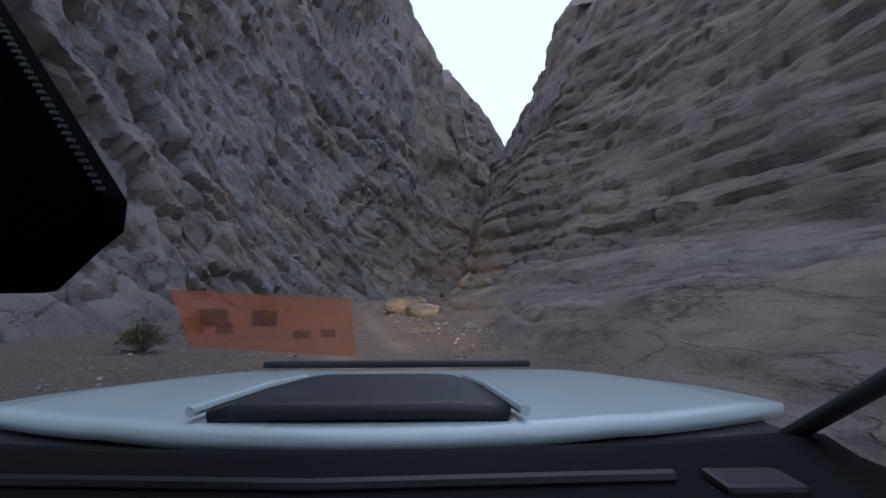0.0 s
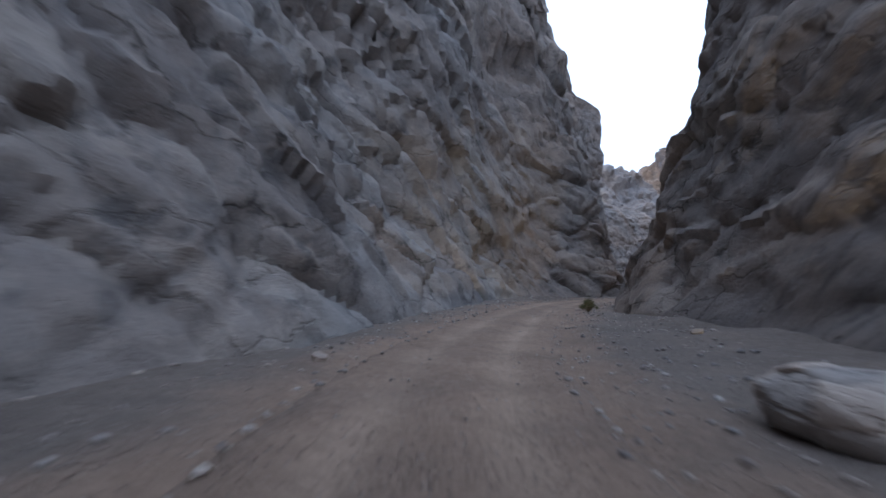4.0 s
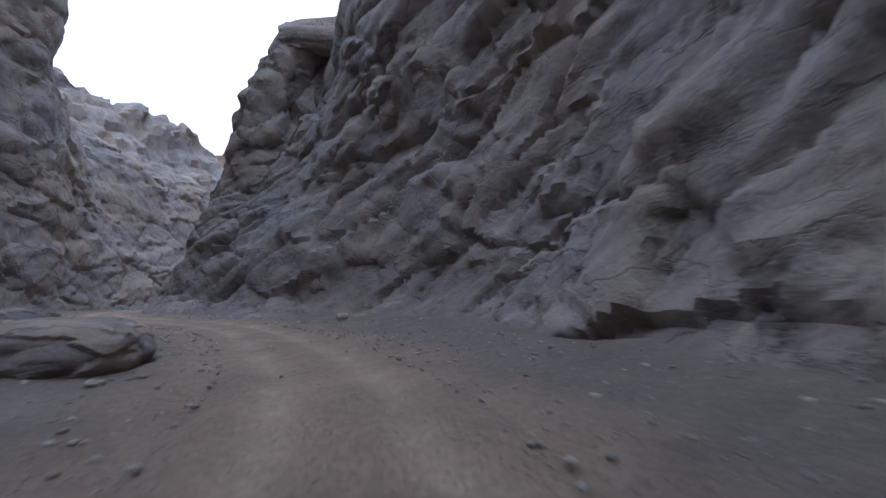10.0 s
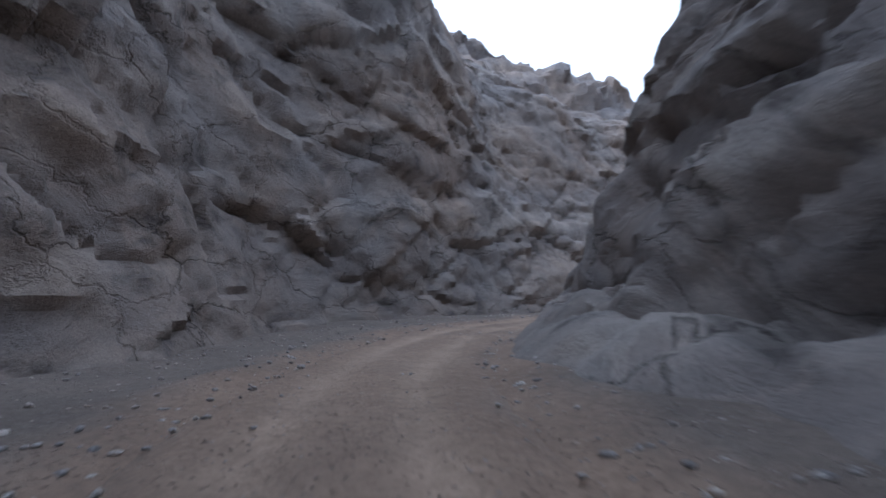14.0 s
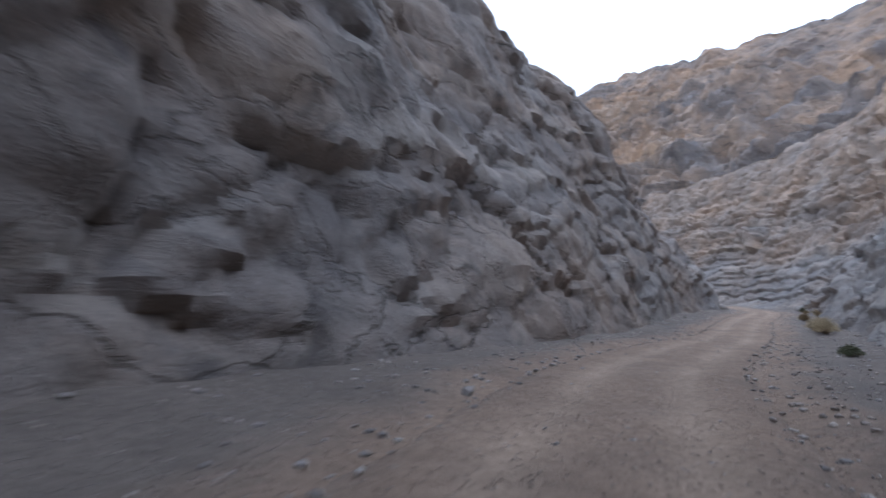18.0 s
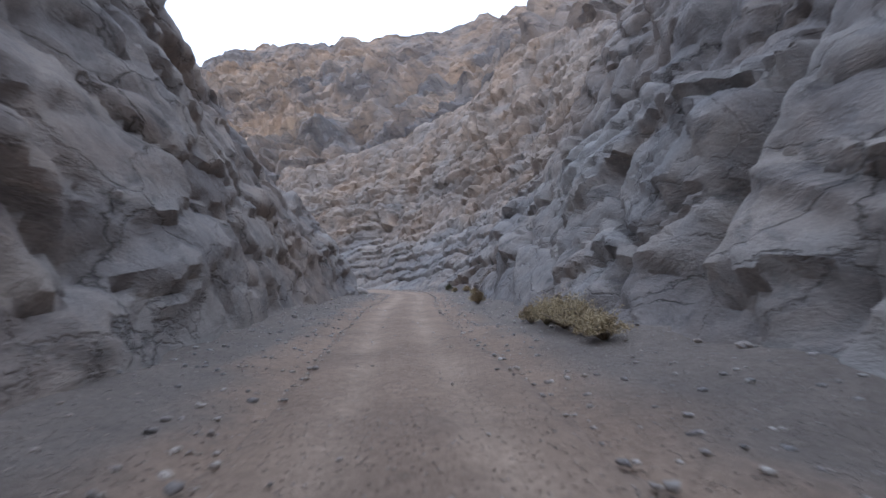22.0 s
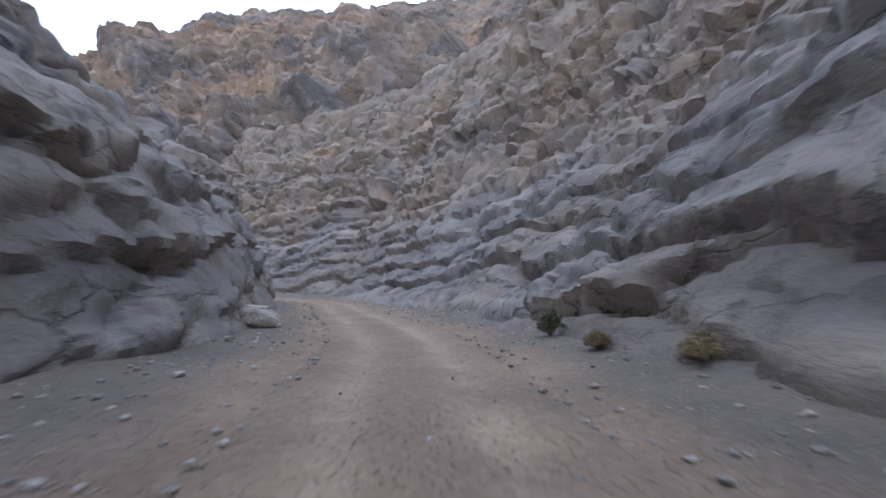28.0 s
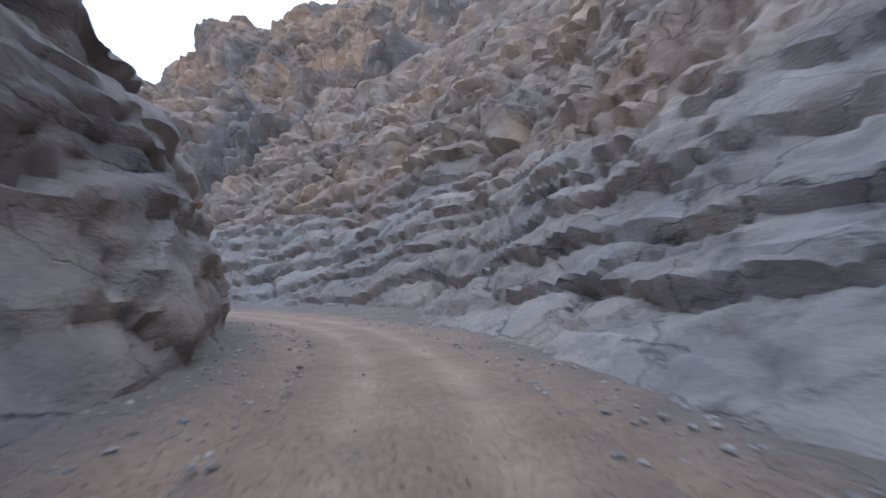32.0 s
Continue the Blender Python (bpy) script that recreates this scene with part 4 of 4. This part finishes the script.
        new("headlight_beam", lamp).matrix_world = look(eye, m @ Vector((c - 0.4 + s * 0.9, 34, 2.4)))
    return car


make_car(pose(0.0, 0.0, float(ground_height((0.0, 0.0))[0]) + 0.01, 0, 0, 0.0))


# ---- loose boulders and rocks ----
def stone_mesh(name, size, seed, level=3, mat=None, square=2.4, chip=0.09):
    """A worn block of rock about size across, its base flattened."""
    bm = bmesh.new()
    bmesh.ops.create_icosphere(bm, subdivisions=level, radius=1.0)
    p = np.array([v.co[:] for v in bm.verts])
    fit = (np.abs(p) ** square).sum(1) ** (-1 / square)
    p *= fit[:, None]
    q = p + seed * 7.31
    relief, groove, tone = blocks(q * 1.1, seed, 0.07)
    d = 0.13 * fbm(q * 0.9, 2, seed) + chip * (relief - 0.5 * groove) + 0.04 * fbm(q * 3.2, 3, seed + 5)
    p = p * (1 + d)[:, None] * (np.array(size) / 2)
    floor_at = -0.42 * size[2]
    p[:, 2] = np.where(p[:, 2] < floor_at, floor_at + 0.15 * (p[:, 2] - floor_at), p[:, 2])
    for v, co in zip(bm.verts, p.tolist()):
        v.co = co
    me = bpy.data.meshes.new(name)
    bm.to_mesh(me)
    bm.free()
    me.materials.append(mat or ROCK_PALE)
    me.polygons.foreach_set("use_smooth", np.ones(len(me.polygons), bool))
    me.set_sharp_from_angle(angle=radians(28 if level > 3 else 20))
    at = me.color_attributes.new("geology", "FLOAT_COLOR", "POINT")
    at.data.foreach_set("color", np.c_[0.5 + 0.2 * tone, 0.5 + 0.4 * tone, tone * 0, 0.3 + 0.2 * tone].astype(np.float32).ravel())
    return me


def boulder(x, y, size, turn, label, seed, lift=0.28, mat=None, group="boulders beside the road"):
    ob = new("boulder", stone_mesh("boulder", size, seed, 5, mat, 2.3, 0.04 if "slab" in label or "flat" in label else 0.1))
    ob.matrix_world = pose(x, y, rest(x, y) + lift * size[2], 0, 0, turn)
    return tagged(ob, label, "boulder", group)


boulder(-2.4, 31.4, (2.7, 2.4, 1.3), -12, "large pale rounded boulder beside the dirt road", 3, mat=ROCK_TAN)
boulder(-1.1, 28.0, (1.9, 4.0, 1.0), 19, "long low grey boulder along the verge", 7, 0.12, ROCK)
boulder(-3.3, 51.0, (1.2, 1.6, 0.8), 20, "low pale boulder at the road edge", 5)
boulder(-4.0, 46.8, (0.9, 1.1, 0.6), 60, "small pale boulder at the road edge", 6)
boulder(14.2, 97.4, (2.2, 3.8, 1.3), -40, "low flat grey boulder beside the bend", 9, 0.1, ROCK)
boulder(17.0, 101.9, (3.8, 6.6, 2.1), -30, "big rounded grey boulder at the wall's nose", 12, 0.1, ROCK)
boulder(22.2, 111.2, (3.4, 4.6, 1.5), -30, "low pale slab on the gravel bank", 61, 0.12, ROCK_TAN)
boulder(23.8, 115.4, (2.6, 4.0, 1.1), -10, "low pale slab on the gravel bank", 62, 0.12, ROCK_TAN)
boulder(22.0, 117.2, (1.8, 2.2, 1.1), 30, "rounded grey boulder on the gravel bank", 63, mat=ROCK)
boulder(24.6, 119.8, (2.2, 3.6, 1.0), -15, "low pale slab on the gravel bank", 64, 0.15, ROCK_TAN)
boulder(25.2, 123.4, (1.5, 2.1, 0.8), 20, "low pale slab on the gravel bank", 65, mat=ROCK)
boulder(18.4, 108.4, (3.6, 5.2, 2.2), 5, "low pale boulder on the gravel bank", 14, mat=ROCK)
boulder(20.4, 111.4, (2.2, 3.0, 1.3), 50, "low pale boulder on the gravel bank", 17, mat=ROCK)
boulder(18.0, 113.6, (2.0, 2.2, 1.5), 80, "rounded grey boulder on the gravel bank", 19, mat=ROCK)
boulder(34.2, 118.2, (0.55, 0.6, 0.42), 10, "small pale stone on the raised verge", 21)
boulder(22.8, 92.4, (1.5, 1.8, 1.5), 35, "rounded tan boulder against the rock wall", 22, mat=ROCK)
boulder(25.7, 95.2, (1.6, 2.0, 1.7), 15, "rounded tan boulder against the rock wall", 25, mat=ROCK)
boulder(28.1, 98.0, (1.2, 1.5, 1.1), 70, "rounded grey boulder against the rock wall", 28, mat=ROCK)
boulder(84.2, 199.4, (1.6, 2.6, 0.9), 40, "whitish boulder at the foot of the wall", 31)


def road_frame(s):
    """Place and direction of the road's middle s metres from the start of its line."""
    gap = np.r_[0, np.cumsum(np.linalg.norm(np.diff(ROAD_LINE[:, :2], axis=0), axis=1))]
    at = np.array([np.interp(s, gap, ROAD_LINE[:, k]) for k in (0, 1)])
    on = np.array([np.interp(s + 0.5, gap, ROAD_LINE[:, k]) for k in (0, 1)])
    way = (on - at) / np.linalg.norm(on - at)
    return at, np.array([way[1], -way[0]])


ROAD_LENGTH = float(np.linalg.norm(np.diff(ROAD_LINE[:, :2], axis=0), axis=1).sum())


def scatter_rocks():
    rng = random.Random(4)
    shapes = [stone_mesh("loose_rock", (rng.uniform(0.8, 1.3), rng.uniform(0.7, 1.1), rng.uniform(0.5, 0.8)), 40 + k, 2, ROCK_PALE, 3.4, 0.36) for k in range(12)]
    words = ("angular grey rock lying on the gravel verge", "small pale rock beside the wheel tracks", "brownish broken rock at the road edge")
    for k in range(150):
        s = rng.uniform(36, ROAD_LENGTH - 30)
        side = rng.choice((-1, 1))
        lat = side * (2.1 + rng.random() ** 1.4 * 3.6)
        at, right = road_frame(s)
        x, y = at + right * lat
        size = 0.06 + 0.24 * rng.random() ** 4
        ob = new("loose_rock", shapes[k % 12])
        ob.matrix_world = pose(x, y, rest(x, y) + 0.2 * size, rng.uniform(-15, 15), rng.uniform(-15, 15), rng.uniform(0, 360)) @ Matrix.Diagonal((size, size, size, 1))
        tagged(ob, words[k % 3], "rock", "loose rocks along the road")


scatter_rocks()


def gravel_bed():
    """Gravel and pebbles along the road, too many to count."""
    rng = np.random.default_rng(8)
    bm = bmesh.new()
    bmesh.ops.create_icosphere(bm, subdivisions=1, radius=1.0)
    ball = np.array([v.co[:] for v in bm.verts])
    tri = np.array([[v.index for v in f.verts] for f in bm.faces])
    bm.free()
    n = 20000
    s = rng.uniform(28, ROAD_LENGTH - 20, n)
    lat = np.where(rng.random(n) < 0.5, -1, 1) * np.where(rng.random(n) < 0.08, rng.uniform(0.0, 2.0, n), 1.7 + rng.random(n) ** 1.3 * 4.2)
    frames = [road_frame(v) for v in np.arange(0, ROAD_LENGTH, 0.5)]
    mids, rights = np.array([f[0] for f in frames]), np.array([f[1] for f in frames])
    k = np.minimum((s * 2).astype(int), len(frames) - 1)
    xy = mids[k] + rights[k] * lat[:, None]
    size = 0.014 + 0.05 * rng.random(n) ** 3
    size = np.where(np.abs(lat) < 1.7, size * 0.6, size)
    z = np.where(np.abs(lat) < 1.9, ground_height(xy) + 0.01, surface(xy)[0]) + size * 0.25
    shape = ball[None] * rng.uniform(0.6, 1.4, (n, 12, 1)) * (np.stack([rng.uniform(0.8, 1.4, n), rng.uniform(0.8, 1.2, n), rng.uniform(0.5, 0.8, n)], 1) * size[:, None])[:, None]
    a = rng.uniform(0, 6.3, n)
    turned = np.stack([shape[..., 0] * np.cos(a)[:, None] - shape[..., 1] * np.sin(a)[:, None], shape[..., 0] * np.sin(a)[:, None] + shape[..., 1] * np.cos(a)[:, None], shape[..., 2]], 2)
    verts = (turned + np.c_[xy, z][:, None]).reshape(-1, 3)
    faces = (tri[None] + (np.arange(n) * 12)[:, None, None]).reshape(-1, 3)
    tone = np.repeat(rng.random((n, 1)), 12, 0)
    ob = mesh_object("gravel", verts, faces, ROCK_PALE, False, None, np.c_[tone, tone, tone * 0])
    tagged(ob, "grey and tan gravel strewn along the road edges", "gravel", kind="stuff")


gravel_bed()


# ---- desert shrubs ----
def leafy(name, low, high, rough=0.8):
    mat, nt, bsdf = material(name)
    info = nt.nodes.new("ShaderNodeNewGeometry")
    nt.links.new(mix(nt, info.outputs["Random Per Island"], low, high), bsdf.inputs["Base Color"])
    bsdf.inputs["Roughness"].default_value = rough
    return mat


TWIG = leafy("dry_twigs", (0.16, 0.12, 0.08), (0.3, 0.235, 0.16))
STRAW = leafy("straw_leaves", (0.32, 0.24, 0.12), (0.5, 0.39, 0.21))
GREEN = leafy("dusty_green_leaves", (0.07, 0.085, 0.04), (0.17, 0.17, 0.085))


def shrub(x, y, wide, high, leaf, label, seed, lift=0.0):
    """Branching stems that fan out from one root, with small leaves along their outer halves."""
    rng = random.Random(seed)
    bush = new("desert_shrub")
    bush.matrix_world = pose(x, y, rest(x, y) - 0.01, 0, 0, rng.uniform(0, 360))
    sv, sf, lv, lf = [], [], [], []

    def stalk(pts, r0, r1):
        for i, p in enumerate(pts):
            r = r0 + (r1 - r0) * i / (len(pts) - 1)
            for k in range(3):
                a = 2.09 * k
                sv.append((p.x + r * math.cos(a), p.y + r * math.sin(a), p.z))
        first = len(sv) - 3 * len(pts)
        for i in range(len(pts) - 1):
            for k in range(3):
                a, b = first + 3 * i + k, first + 3 * i + (k + 1) % 3
                sf.append((a, b, b + 3, a + 3))

    for k in range(80):
        az, out = rng.uniform(0, 6.283), rng.random() ** 0.6
        tip = Vector((math.cos(az) * out * wide / 2, math.sin(az) * out * wide / 2, high * (1.0 - 0.75 * out**2) * rng.uniform(0.7, 1.1)))
        bend = Vector((rng.gauss(0, 0.06), rng.gauss(0, 0.06), 0.12)) * wide
        pts = [tip * t + bend * (t * (1 - t) * 2) for t in (0, 0.3, 0.6, 0.85, 1)]
        stalk(pts, 0.011 * wide, 0.003)
        for j in range(5):
            t = rng.uniform(0.4, 1)
            root = tip * t + bend * (t * (1 - t) * 2)
            spur = root + Vector((rng.gauss(0, 1), rng.gauss(0, 1), abs(rng.gauss(0.5, 0.7)))).normalized() * wide * rng.uniform(0.08, 0.2)
            stalk([root, (root + spur) / 2 + Vector((0, 0, 0.01)), spur], 0.005, 0.002)
            for m in range(7):
                c = root + (spur - root) * rng.uniform(0.2, 1.1) + Vector((rng.gauss(0, 0.02), rng.gauss(0, 0.02), rng.gauss(0, 0.02)))
                u = Vector((rng.gauss(0, 1), rng.gauss(0, 1), rng.gauss(0.3, 1))).normalized()
                w = u.orthogonal().normalized() * 0.009
                u = u * rng.uniform(0.02, 0.045)
                n = len(lv)
                lv.extend([(c - u)[:], (c + w)[:], (c + u)[:], (c - w + Vector((0, 0, 0.004)))[:]])
                lf.append((n, n + 1, n + 2, n + 3))
    mesh_object("branchwork", sv, sf, TWIG, False, bush)
    mesh_object("foliage", lv, lf, leaf, False, bush)
    return tagged(bush, label, "shrub", "desert shrubs")


DRY, LUSH = "dry straw-coloured shrub on the gravel verge", "dusty green desert shrub at the rock foot"
for k, (x, y, w, h, leaf, lift) in enumerate([
    (60.9, 168.1, 1.5, 0.75, STRAW, 0), (61.8, 168.9, 1.9, 0.9, STRAW, 0), (62.7, 169.8, 1.5, 0.75, STRAW, 0), (60.0, 167.3, 1.3, 0.6, STRAW, 0), (63.6, 170.7, 1.0, 0.5, STRAW, 0),
    (70.6, 176.9, 0.95, 0.75, STRAW, 0), (71.9, 177.8, 0.9, 0.65, STRAW, 0),
    (80.8, 183.4, 0.8, 0.5, STRAW, 0), (84.2, 186.2, 0.9, 0.5, STRAW, 0), (87.3, 190.2, 0.75, 0.75, GREEN, 0.1), (85.6, 188.4, 0.7, 0.4, STRAW, 0),
    (-6.6, 11.0, 1.1, 0.6, GREEN, 0.1), (-7.6, 15.5, 1.2, 0.7, GREEN, 0.1), (-7.4, 21.5, 1.1, 0.6, STRAW, 0.1), (-9.2, 26.0, 1.4, 0.8, GREEN, 0.15), (-10.2, 32.5, 1.0, 0.6, STRAW, 0.1),
    (23.2, 122.2, 1.1, 0.6, GREEN, 0.1), (24.4, 126.4, 0.9, 0.6, GREEN, 0.1), (20.2, 120.6, 0.9, 0.5, STRAW, 0.05), (-0.2, 69.4, 0.9, 0.6, GREEN, 0.1),
    (48.8, 158.2, 0.7, 0.35, GREEN, 0.05),
]):
    shrub(x, y, w, h, leaf, LUSH if leaf is GREEN else DRY, 200 + k, lift)
